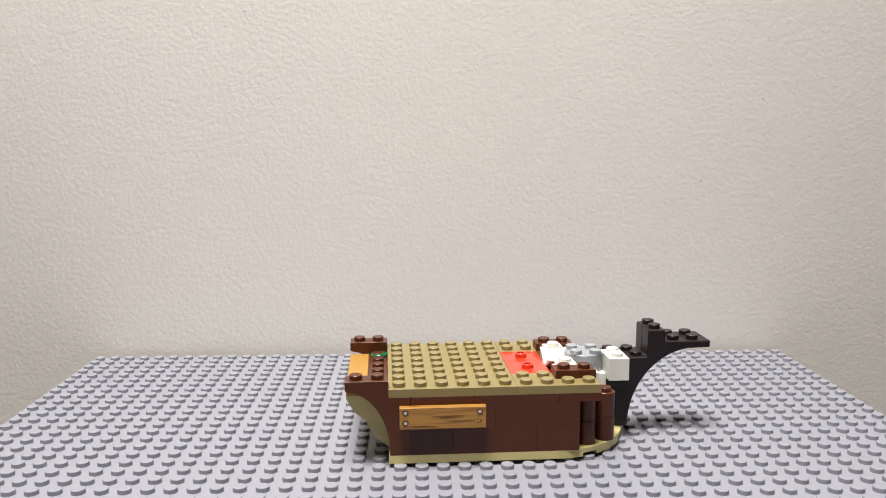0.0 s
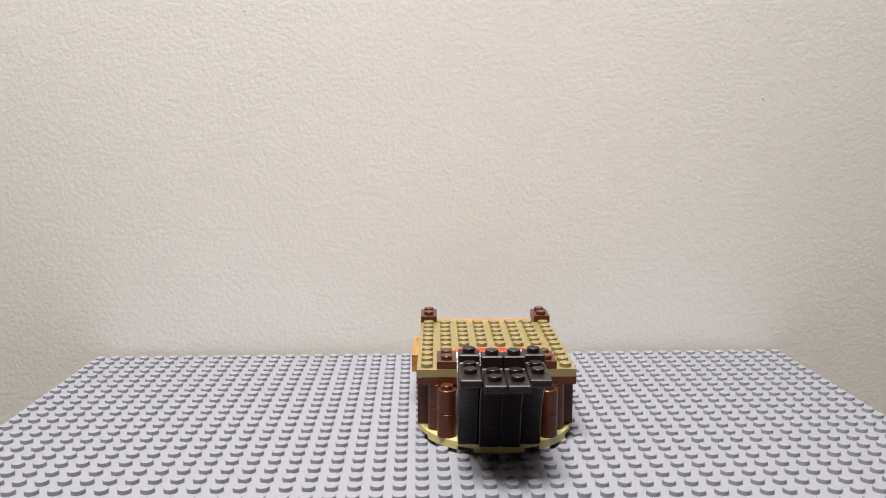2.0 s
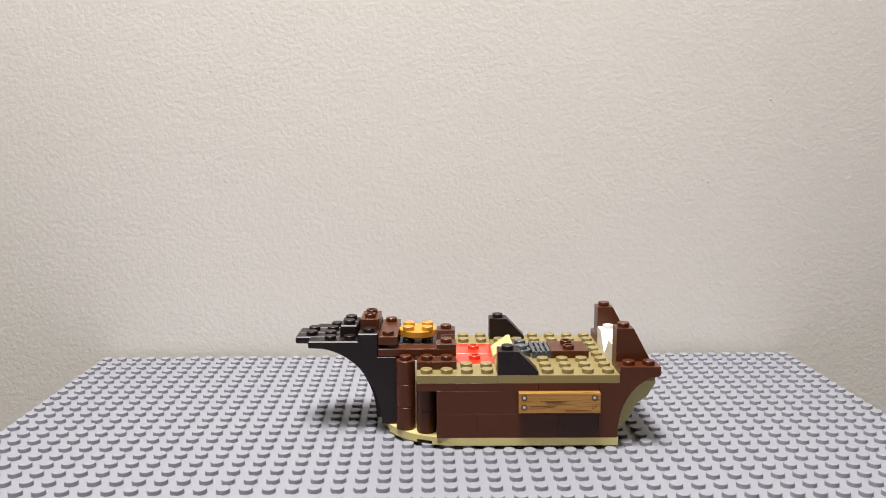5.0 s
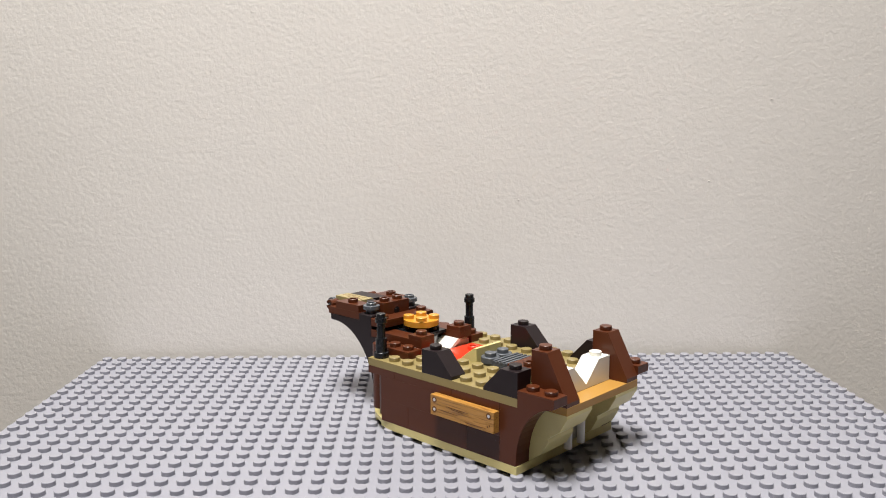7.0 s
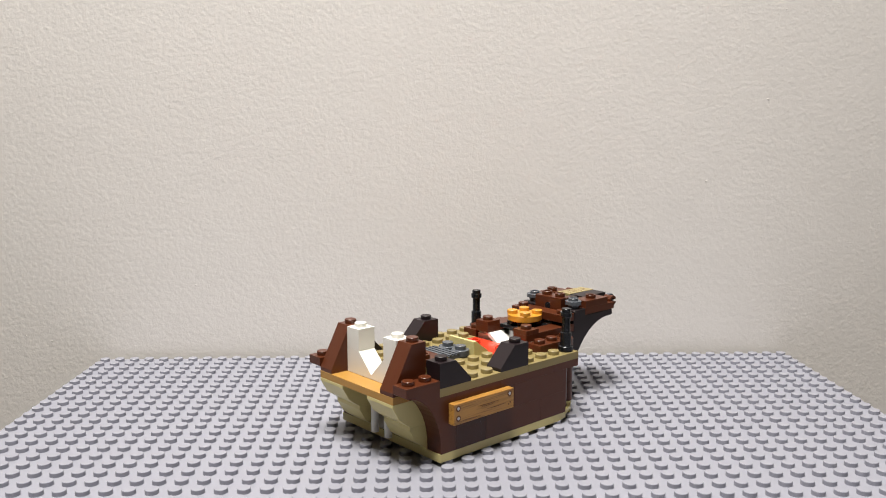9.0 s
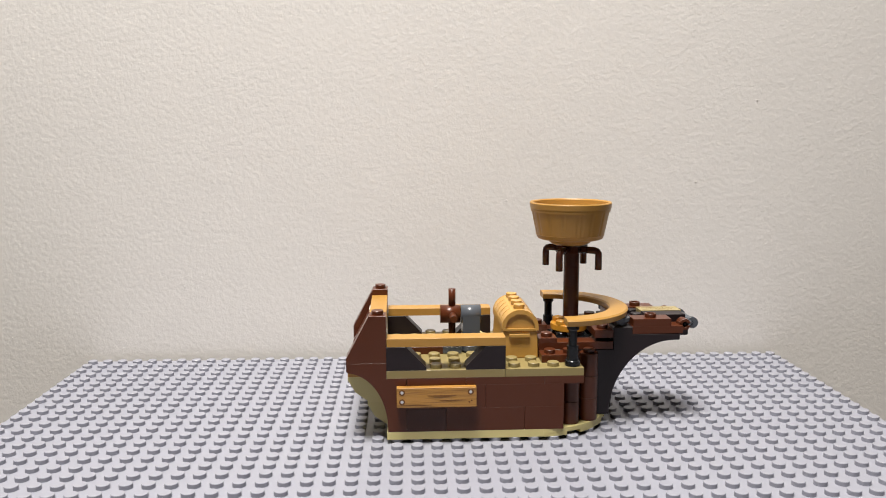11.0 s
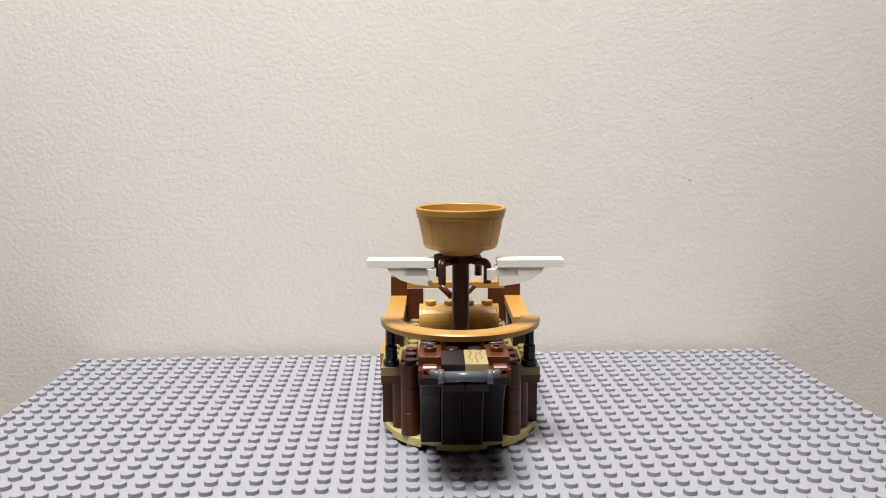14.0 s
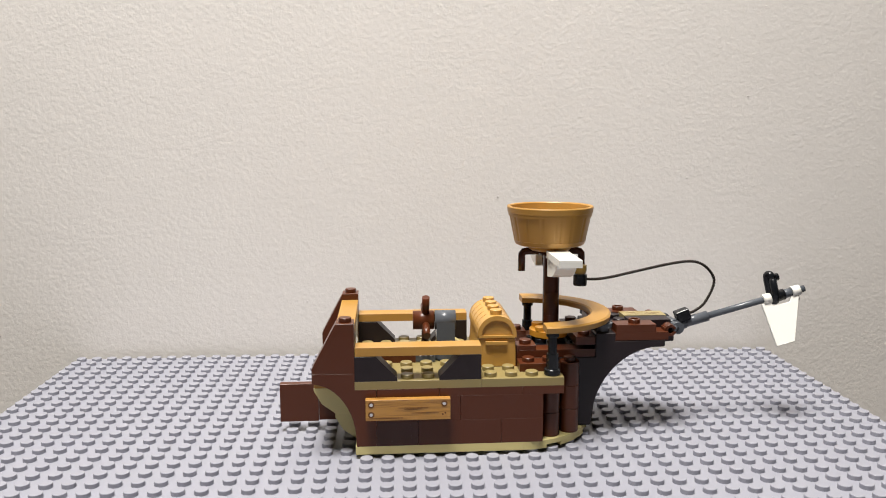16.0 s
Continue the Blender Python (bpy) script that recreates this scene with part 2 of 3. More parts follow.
def wall_flecks():
    """Dried specks of paint that stand out from the wall."""
    rng = random.Random(4)
    bm = bmesh.new()
    spots = [(-0.1043, 0.1882), (-0.1271, 0.1573), (-0.1062, 0.1382), (0.1770, 0.1422), (-0.1852, 0.0740), (-0.1391, 0.0408), (-0.0668, 0.0299), (0.0390, 0.0875), (0.1843, 0.1900), (-0.2344, 0.0128), (0.1445, 0.0974), (-0.2203, 0.0097)]
    for x, z in spots:
        r = rng.uniform(0.00025, 0.0005)
        t = bmesh.new()
        bmesh.ops.create_icosphere(t, subdivisions=1, radius=r)
        for v in t.verts:
            v.co = Vector((v.co.x * rng.uniform(0.9, 1.6), v.co.y * 0.35, v.co.z * rng.uniform(0.6, 1.0))) + Vector((x, WALL_Y - 0.0002, z))
        merge(bm, t)
    me = finish(bm, "paint_flecks")
    me.materials.append(WALL)
    tagged(new("paint_flecks", me), "small dried paint specks on the cream wall", "paint speck", kind="stuff")


wall_flecks()


def baseplate():
    plate = tagged(new("baseplate"), "pale grey studded toy building baseplate standing against the wall", "baseplate")
    bm = bmesh.new()
    bmesh.ops.create_cube(bm, size=1)
    for v in bm.verts:
        v.co = (v.co.x * 0.384, v.co.y * 0.384, -0.0006 + v.co.z * 0.0012)
    bmesh.ops.bevel(bm, geom=[e for e in bm.edges if abs(e.verts[0].co.z - e.verts[1].co.z) > 0.001], offset=0.004, segments=4, affect="EDGES")
    slab = new("slab", finish(bm, "slab"))
    slab.data.materials.append(PLATE)
    slab.parent = plate
    n, seg = 48, 20
    ang = np.arange(seg) * 2 * np.pi / seg
    ring = np.stack([np.cos(ang), np.sin(ang)], 1)
    rings = ((0.00245, -0.0002), (0.00245, 0.00153), (0.00229, STUD_TOP))
    one = np.concatenate([np.c_[ring * r, np.full(seg, z)] for r, z in rings])
    cx = (np.arange(n) - (n - 1) / 2) * U
    centres = np.stack(np.meshgrid(cx, cx), -1).reshape(-1, 2)
    verts = np.tile(one, (n * n, 1))
    verts[:, :2] += np.repeat(centres, len(one), 0)
    faces = []
    for k in range(n * n):
        o = k * len(one)
        for lvl in (0, seg):
            for i in range(seg):
                j = (i + 1) % seg
                faces.append((o + lvl + i, o + lvl + j, o + lvl + seg + j, o + lvl + seg + i))
        faces.append(tuple(range(o + 2 * seg, o + 3 * seg)))
    me = bpy.data.meshes.new("studs")
    me.from_pydata(verts.tolist(), [], faces)
    me.polygons.foreach_set("use_smooth", [len(f) == 4 for f in faces])
    me.set_sharp_from_angle(angle=radians(30))
    me.materials.append(PLATE)
    ob = tagged(new("studs", me), "rows of round studs", kind="stuff")
    ob.parent = plate


baseplate()

# ---------------------------------------------------------------- the ship
ship = tagged(new("toy_ship"), "brown brick-built toy sailing ship under construction on the baseplate", "toy ship")
LATER = []


def late(ob, t):
    """ob is put on the ship at t seconds."""
    LATER.append((ob, t))
    return ob


def simple(name, mat, s0, s1, w0, w1, z0, z1, top=True, t=None, label="", hollow=False):
    bm = bmesh.new()
    block(bm, s0, s1, w0, w1, z0, z1)
    if top:
        studs(bm, s0, s1, w0, w1, z1, hollow)
    ob = part(name, bm, mat, ship, label)
    return late(ob, t) if t else ob


def shaped(name, mat, outline, w0, w1, t=None, label="", tops=(), edge=EDGE):
    bm = bmesh.new()
    prism(bm, outline, w0, w1, edge)
    for s, w, z in tops:
        stud(bm, s, w, z)
    ob = part(name, bm, mat, ship, label)
    return late(ob, t) if t else ob


def round_column(name, s, w, z0, z1, top):
    """A round one-by-one brick."""
    bm = bmesh.new()
    x, y, _ = at(s, w, 0)
    a, b, r = z0 * P, z1 * P, 0.00388
    lathe(bm, x, y, [(0, a), (r - 0.00015, a), (r, a + 0.00012), (r, b - 0.0002), (r - 0.0002, b - 0.00003), (0, b - 0.00003)], 28)
    if top:
        stud(bm, s, w, z1 - 0.01)
    return part(name, bm, BROWN, ship, "round brown brick")


def hull():
    # keel plates
    simple("keel_plate", TAN, 0, 8, -4, 4, 0, 1, False, label="tan base plate")
    for side in (-1, 1):
        bm = bmesh.new()
        for z0, z1, cuts in ((0.45, 1, ()), (0.0, 0.45, (24, 66))):
            edges = [0]
            for c in cuts:
                edges += [c - 6, c + 6]
            edges.append(90)
            for a0, a1 in zip(edges[::2], edges[1::2]):
                pts = [(8.0, 0.0)] + [(8 + 4 * math.sin(radians(90 - a)), 4 * side * math.cos(radians(90 - a))) for a in np.linspace(a0, a1, max(3, int((a1 - a0) / 6)))]
                t = bmesh.new()
                lo = [t.verts.new(at(s, w, z0)) for s, w in pts]
                hi = [t.verts.new(at(s, w, z1)) for s, w in pts]
                t.faces.new(lo), t.faces.new(hi)
                for i in range(len(lo)):
                    j = (i + 1) % len(lo)
                    t.faces.new((lo[i], lo[j], hi[j], hi[i]))
                bmesh.ops.recalc_face_normals(t, faces=t.faces)
                merge(bm, t)
        part("bow_plate", bm, TAN, ship, "tan quarter-round base plate")
    for side in (-1, 1):
        w0, w1 = sorted((3 * side, 4 * side))
        for s0, s1, z0, z1, mat in ((1, 3, 1, 4, DARK_RED), (3, 7, 1, 4, BROWN), (7, 9, 1, 4, BROWN), (1, 5, 4, 7, BROWN), (5, 9, 4, 7, BROWN)):
            simple("side_brick", mat, s0, s1, w0, w1, z0, z1, False)
        for s0, s1 in ((1.02, 4), (4, 8), (8, 10)):
            simple("side_plate", BROWN, s0, s1, w0, w1, 7, 8, False)
        for z0, z1 in ((1, 4), (4, 7)):
            round_column("inner_brick", 9.52, 2.98 * side, z0, z1, False)
        simple("inner_plate", BROWN, 8, 10, *sorted((1.0 * side, 3.0 * side)), 7, 8, False)
        # rounded bow columns, two bricks high
        for z0, z1, t in ((1, 4, None), (4, 7, None), (7, 10, 3.0)):
            ob = round_column("column_brick", 10.58, 2.5 * side, z0, z1, True)
            if t:
                late(ob, t)
    # deck
    simple("deck_plate", DARKTAN, 0, 6, -4, 4, 8, 9, True, label="dark tan deck plate")
    simple("deck_plate", DARKTAN, 6, 10, -4, -2, 8, 9, True, label="dark tan deck plate")
    simple("deck_plate", DARKTAN, 6, 10, 2, 4, 8, 9, True, label="dark tan deck plate")
    simple("inner_floor", DARK, 6, 10, -2, 2, 7, 7.9, False)
    for w in (-2, 0):
        bm = bmesh.new()
        block(bm, 6, 8, w, w + 2, 8, 9)
        stud(bm, 7, w + 1, 9, True)
        part("jumper_plate", bm, RED, ship, "clear red plate with one hollow stud")


def stern():
    for side in (-1, 1):
        w0, w1 = sorted((3 * side, 4 * side))
        curve = arc(-2.05, 1.6, 2.1, 7.2, 0, 86, 12)
        shaped("stern_arch", BROWN, [(1, 1), (1, 8), (0, 8), (0, 10), (-2, 10), (-2, 8.95)] + curve[::-1] + [(0.05, 1)], w0, w1, label="brown inverted arch at the stern", tops=((-1.5, (w0 + w1) / 2, 10), (-0.5, (w0 + w1) / 2, 10)))
        t0, t1 = sorted((1 * side, 3 * side))
        for z0, z1, k0, k1 in ((1, 4.2, 0.0, -1.0), (4.2, 7.5, -1.0, -2.0)):
            shaped("stern_slope", TAN, [(1, z0), (1, z1), (k1, z1), (k1, z1 - 0.35), (k0 - 0.62, (z0 + z1) / 2 - 0.35), (k0, z0 + 0.15), (k0, z0)], t0, t1, label="tan inverted slope")
    simple("stern_block", WARMGRAY, 0.1, 1, -1, 0, 1, 7, False, label="pale warm grey block")
    simple("stern_block", WARMGRAY, 0.1, 1, 0, 1, 1, 7, False, label="pale warm grey block")
    for w in (-0.54, 0.54):
        bm = bmesh.new()
        x, y, _ = at(-0.4, w, 0)
        lathe(bm, x, y, [(0, 1.02 * P), (0.0016, 1.02 * P), (0.0016, 4.4 * P), (0.0014, 4.5 * P), (0, 4.5 * P)], 18)
        part("rod", bm, WHITE, ship, "white round rod")
    bm = bmesh.new()
    block(bm, -2, -1, -3, 3, 7.52, 8.42)
    part("stern_tile", bm, OCHRE, ship, "smooth ochre tile across the stern")
    simple("stern_plate", BROWN, -1, 0, -3, 3, 7.52, 8.42, True, label="brown plate")
    for w in (-2.5, 2.5):
        bm = bmesh.new()
        x, y, _ = at(-0.45, w, 0)
        lathe(bm, x, y, [(0.0036, 8.42 * P), (0.0036, 8.78 * P), (0.0034, 8.84 * P), (0.0025, 8.85 * P), (0.0025, 8.92 * P), (0, 8.92 * P)], 24)
        part("round_plate", bm, GREEN, ship, "clear green round plate")


def plank_tiles():
    for side in (-1, 1):
        bm = bmesh.new()
        y0, y1 = sorted((4.02 * side, 4.42 * side))
        o = 0.0 if side < 0 else 0.5
        block(bm, 0.5 + o, 4.5 + o, y0, y1, 4.55, 7.05)
        tile = part("plank_tile", bm, WOOD, ship, "ochre tile printed as a nailed plank")
        face = 4.42 * side
        for s, z in ((0.72, 6.25), (0.72, 5.05), (4.15, 6.25)) if side < 0 else ((4.68, 6.25), (4.68, 5.05), (1.25, 6.25)):
            b = bmesh.new()
            pos = at(s + 0.05, face, z + 0.23)
            tube(b, [(pos[0], pos[1] - side * 0.0002, pos[2]), (pos[0], pos[1] + side * 0.00004, pos[2])], 0.00122, 18)
            part("screw_rim", b, GRAIN, tile, "dark printed rim of a screw")
            b = bmesh.new()
            tube(b, [(pos[0], pos[1] - side * 0.0002, pos[2]), (pos[0], pos[1] + side * 0.00008, pos[2])], 0.00062, 16)
            part("screw", b, METAL, tile, "printed silver screw")
        for s, z in ((4.08, 4.95), (4.2, 5.12)) if side < 0 else ((1.32, 4.95), (1.2, 5.12)):
            b = bmesh.new()
            pos = at(s + 0.05, face, z + 0.23)
            tube(b, [(pos[0], pos[1] - side * 0.0002, pos[2]), (pos[0], pos[1] + side * 0.00005, pos[2])], 0.00035, 12)
            part("nail_hole", b, GRAIN, tile, "dark printed nail hole")
        for s0, s1, z in ((2.0, 3.4, 5.78), (2.25, 3.1, 5.62), (2.6, 3.9, 5.15), (0.9, 2.2, 4.62)):
            s0, s1, z = s0 + o + 0.05, s1 + o + 0.05, z + 0.23
            b = bmesh.new()
            n = 8
            for k in range(n):
                f0, f1 = s0 + (s1 - s0) * k / n, s0 + (s1 - s0) * (k + 1) / n
                zz = z + 0.03 * math.sin(k * 0.7 + s0)
                h = 0.03 + 0.06 * math.sin(math.pi * (k + 0.5) / n) * (1 if s1 - s0 > 1.2 else 0.5)
                y0, y1 = sorted((face, face + side * 0.008))
                block(b, f0, f1, y0, y1, zz, zz + h, 0, 0)
            part("grain_line", b, GRAIN, tile)


def bow():
    def horn(shift, base, tip, step):
        c = arc(15.7 + shift, 1.0, 3.5, 10.1, 180, 97, 16)
        return [(base, 1)] + c + [(tip, 11.1), (tip, 12), (step, 12)]
    for w in (-1, 0):
        rear = [(12.2, 10), (12.2, 7.5), (11.05, 7.5)] if w < 0 else [(11.05, 10)]
        tops = [(13.6, w + 0.5, 13.5), (14.6, w + 0.5, 12), (15.6, w + 0.5, 12)] + ([(12.68, w + 0.5, 10)] if w < 0 else [(12.5, w + 0.5, 10), (11.5, w + 0.5, 10)])
        shaped("bow_arch", DARK, horn(0, 11.05, 16.4, 14.05) + [(14.05, 13.5), (13.15, 13.5), (13.15, 10)] + rear, w, w + 1, label="black-brown bow arch", tops=tops, edge=0.0004)
    for side in (-1, 1):
        w0, w1 = sorted((1 * side, 2 * side))
        shaped("bow_arch", DARK, horn(-0.35, 11.05, 15.6, 13.05) + [(13.05, 13), (12, 13), (12, 10), (11.05, 10)], w0, w1, t=1.7 , label="black-brown outer bow arch", edge=0.0004, tops=((12.5, 1.5 * side, 13), (13.5, 1.5 * side, 12), (14.5, 1.5 * side, 12), (11.5, 1.5 * side, 10)))
        simple("white_brick", WHITE, 9.4, 10.4, w0, w1, 1, 9.5 if side > 0 else 8.9, side > 0)
        simple("brown_plate", BROWN, 8, 10, *sorted((2 * side, 3 * side)), 9, 10, True)
        simple("white_slope", WHITE, 8.2, 9.4, *sorted((0.9 * side, 2 * side)), 8, 9.6, False)
        stud_plate = simple("white_plate", WHITE, 8.3, 9.3, w0, w1, 9.6, 10, True)
    simple("white_brick", WHITE, 10.6, 11.05, -1, 1, 1, 8, False)
    bm = bmesh.new()
    block(bm, 10.98, 12.0, -1.75, 0.1, 7.6, 10.4)
    stud(bm, 11.49, -0.4, 10.4), stud(bm, 11.49, -1.3, 10.4)
    part("white_brick", bm, WHITE, ship, "white one-by-two brick")
    bm = bmesh.new()
    x, y, _ = at(10.08, 0, 0)
    lathe(bm, x, y, [(0, 7 * P), (0.0078, 7 * P), (0.0078, 10.3 * P - 0.0002), (0.0076, 10.3 * P), (0, 10.3 * P)], 32)
    for s, w in ((9.58, -0.5), (9.58, 0.5), (10.58, -0.5), (10.58, 0.5)):
        stud(bm, s, w, 10.3)
    part("round_brick", bm, GRAY, ship, "light grey two-by-two round brick")
    for side in (-1, 1):
        w0, w1 = sorted((1 * side, 2 * side))
        cross_t = bmesh.new()
        cross_prism(cross_t, [(0.1 * side, 8.1), (1.3 * side, 10), (0.9 * side, 10), (0.05 * side, 8.5)], 8.05, 9.3)
        part("white_gusset", cross_t, WHITE, ship)


def fore_deck():
    simple("fore_plate", BLACK, 9, 11, -1, 1, 10.55, 11.0, True, t=3.1, label="black plate with studs")
    for side, t in ((1, 3.2), (-1, 3.2)):
        w0, w1 = sorted((1 * side, 2 * side))
        simple("fore_rail", BROWN, 8, 12, w0, w1, 10.02, 11, False, t=t, label="smooth brown tile")
        simple("fore_step", BROWN, 8, 9, w0, w1, 11, 11.6, True, t=t, label="brown plate")
    bm = bmesh.new()
    block(bm, 11, 12, -2, 2, 11.55, 12.6)
    for w in (-1.5, 1.5):
        stud(bm, 11.5, w, 12.6)
    late(part("fore_plate", bm, BROWN, ship, "brown plate across the bow"), 3.4)
    bm = bmesh.new()
    x, y, _ = at(10.0, 0, 0)
    lathe(bm, x, y, [(0, 11.5 * P), (0.0058, 11.5 * P), (0.0060, 11.72 * P), (0.0079, 11.75 * P), (0.0080, 12.5 * P), (0.0078, 12.58 * P), (0, 12.58 * P)], 28)
    for s, w in ((9.5, -0.5), (9.5, 0.5), (10.5, -0.5), (10.5, 0.5)):
        stud(bm, s, w, 12.58)
    late(part("round_plate", bm, GOLD, ship, "golden two-by-two round plate"), 3.5)
    for w, t in ((0, 3.6), (-1, 3.63)):
        shaped("tan_slope", TAN, [(5.02, 9), (6.05, 9), (6.05, 9.35), (5.2, 10.95), (5.02, 10.95)], w, w + 1, t=t, label="pale tan slope")
    for w in (-0.5, 0.5):
        bm = bmesh.new()
        x, y, _ = at(4.5, w, 0)
        lathe(bm, x, y, [(0, 9 * P), (0.0030, 9 * P), (0.0030, 9.25 * P), (0.0039, 9.27 * P), (0.0039, 9.95 * P), (0.0037, 10 * P), (0, 10 * P)], 24)
        stud(bm, 4.5, w, 10)
        late(part("round_plate", bm, DARKGRAY, ship, "dark grey round plate"), 3.7 if w < 0 else 3.8)
    bm = bmesh.new()
    for w in (-1, -0.08, 0.9):
        block(bm, 3, 4, w, w + 0.1, 9.12, 9.85, 0)
    for k in range(4):
        block(bm, 3.03 + k * 0.262, 3.18 + k * 0.262, -1, 1, 9.55, 10, 0)
    late(part("grille_tile", bm, DARKGRAY, ship, "dark grey open grille tile"), 3.9)
    for w, t in ((0, 4.0), (-1, 4.1)):
        bm = bmesh.new()
        block(bm, 1, 3, w, w + 1, 9, 10)
        stud(bm, 2, w + 0.5, 10, True)
        late(part("jumper_plate", bm, BROWN, ship, "brown plate with one stud"), t)


def stern_works():
    for side, t in ((-1, 4.2), (1, 4.5)):
        w0, w1 = sorted((2 * side, 3 * side))
        shaped("stern_post", BROWN, [(0, 8.42), (0, 14.2), (-0.85, 14.2), (-1.98, 8.9), (-1.98, 8.42)], w0, w1, t=t, label="tall brown slope", tops=((-0.42, (w0 + w1) / 2, 14.2),))
        bm = bmesh.new()
        cross_prism(bm, [(2 * side, 8.42), (2 * side, 11.5), (1.05 * side, 11.5), (0, 8.95), (0, 8.42)], -1, 0)
        stud(bm, -0.5, 1.5 * side, 11.5)
        late(part("white_slope", bm, WHITE, ship, "white slope"), t)
        simple("white_brick", WHITE, -1, 0, *sorted((1 * side, 2 * side)), 11.5, 14.2, True, t=7.6 if side == 1 else 7.8, label="white one-by-one brick")
        d0, d1 = sorted((3 * side, 4 * side))
        shaped("deck_slope", DARK, [(6, 9), (6, 12), (5, 12), (4, 9.4), (4, 9)], d0, d1, t=4.8 + (0.2 if side == 1 else 0), label="black-brown slope", tops=((5.5, 3.5 * side, 12),))
        shaped("deck_slope", DARK, [(0, 9), (0, 12), (1, 12), (2, 9.4), (2, 9)], d0, d1, t=5.2 + (0.2 if side == 1 else 0), label="black-brown slope", tops=((0.5, 3.5 * side, 12),))
        bm = bmesh.new()
        x, y, _ = at(9.5, 3.5 * side, 0)
        z = 9 * P
        lathe(bm, x, y, [(0, z), (0.0029, z), (0.0032, z + 0.0003), (0.0032, z + 0.0022), (0.0030, z + 0.0024), (0.0025, z + 0.0025), (0.0024, z + 0.0027), (0.0024, z + 0.0082), (0.0023, z + 0.0084), (0.0019, z + 0.0085), (0.0018, z + 0.0087), (0.0018, z + 0.0148), (0.0019, z + 0.0150), (0.0024, z + 0.0151), (0.0025, z + 0.0154), (0.0025, z + 0.0170), (0.0024, z + 0.0172), (0.0020, z + 0.0173), (0.0020, z + 0.0187), (0.0018, z + 0.0189), (0, z + 0.0189)], 20)
        late(part("post", bm, BLACK, ship, "black turned railing post"), 6.0 + (0.15 if side == 1 else 0))


def bow_deck():
    bm = bmesh.new()
    block(bm, 12, 12.98, -1, 1, 11.5, 14.35)
    studs(bm, 12, 13, -1, 1, 14.35, True)
    x = (12 - 5) * U
    tube(bm, [(x + 0.0004, 0, 13.0 * P), (x - 0.00006, 0, 13.0 * P)], 0.0022, 18)
    brick = late(part("hole_brick", bm, BROWN, ship, "brown brick with a round hole"), 3.3)
    # no opening is cut: a black disc paints the shade inside the hole
    b = bmesh.new()
    tube(b, [(x + 0.0002, 0, 13.0 * P), (x - 0.00012, 0, 13.0 * P)], 0.0017, 18)
    part("hole", b, BLACK, brick, "black disc painted as the shade inside a round hole")
    for side in (-1, 1):
        w0, w1 = sorted((1 * side, 2 * side))
        simple("bow_deck_plate", BROWN, 13.02, 15.75, w0, w1, 12.02, 13, False, t=5.6, label="brown plate")
        bm = bmesh.new()
        block(bm, 13.05, 15.1, w0, w1, 13, 14)
        stud(bm, 14.1, 1.5 * side, 14, True)
        late(part("jumper_plate", bm, BROWN, ship, "brown plate with one stud"), 5.7)
        bm = bmesh.new()
        x, y, _ = at(12.5, 1.5 * side, 0)
        lathe(bm, x, y, [(0.0026, 13.0 * P), (0.0026, 13.5 * P), (0.0038, 13.6 * P), (0.0038, 14.1 * P), (0.0036, 14.15 * P), (0, 14.15 * P)], 22)
        stud(bm, 12.5, 1.5 * side, 13.98, True, 0.0023)
        late(part("round_plate", bm, DARKGRAY, ship, "dark grey round plate"), 5.9)
        bm = bmesh.new()
        y = 1.5 * side
        block(bm, 15.6, 15.72, y - 0.3, y + 0.3, 12.9, 13.4)
        prism(bm, arc(15.93, 13.05, 0.30, 0.75, 18, 342, 16) + arc(15.93, 13.05, 0.16, 0.40, 342, 18, 16), y - 0.3, y + 0.3)
        late(part("clip", bm, BROWN, ship, "brown open clip"), 5.65)
    simple("bow_deck_plate", DARK, 14.02, 16.2, -1, 1, 12.02, 13, False, t=5.6, label="black-brown plate")
    simple("bow_tile", DARK, 14.02, 16.2, -1, 0, 13.02, 14, False, t=5.8, label="black-brown tile")
    bm = bmesh.new()
    block(bm, 14.02, 16.3, 0, 1, 13.02, 14.05)
    tile = late(part("bow_tile", bm, TAN_WOOD, ship, "tan tile printed with wood grain"), 5.85)
    for k, (w, s0, s1) in enumerate(((0.25, 14.2, 15.9), (0.5, 14.5, 16.1), (0.72, 14.1, 15.5))):
        b = bmesh.new()
        for i in range(7):
            f0, f1 = s0 + (s1 - s0) * i / 7, s0 + (s1 - s0) * (i + 1) / 7
            ww = w + 0.05 * math.sin(i * 1.3 + k)
            block(b, f0, f1, ww, ww + 0.045, 14.04, 14.065, 0, 0)
        part("grain_line", b, GRAIN, tile)
    bm = bmesh.new()
    tube(bm, [at(16.55, -1.1, 12.9), at(16.55, 1.1, 12.9)], 0.0018, 16)
    for side in (-1, 1):
        tube(bm, [at(16.55, 0.9 * side, 12.9), at(16.55, 1.15 * side, 12.9)], 0.0025, 18)
        tube(bm, [at(15.93, 1.5 * side, 13.05), at(16.2, 1.35 * side, 13.0), at(16.5, 1.0 * side, 12.9)], 0.0014, 12)
    block(bm, 15.8, 16.5, -0.3, 0.3, 12.6, 13.0)
    late(part("hinge_bar", bm, DARKGRAY, ship, "dark grey bar at the bow"), 5.95)


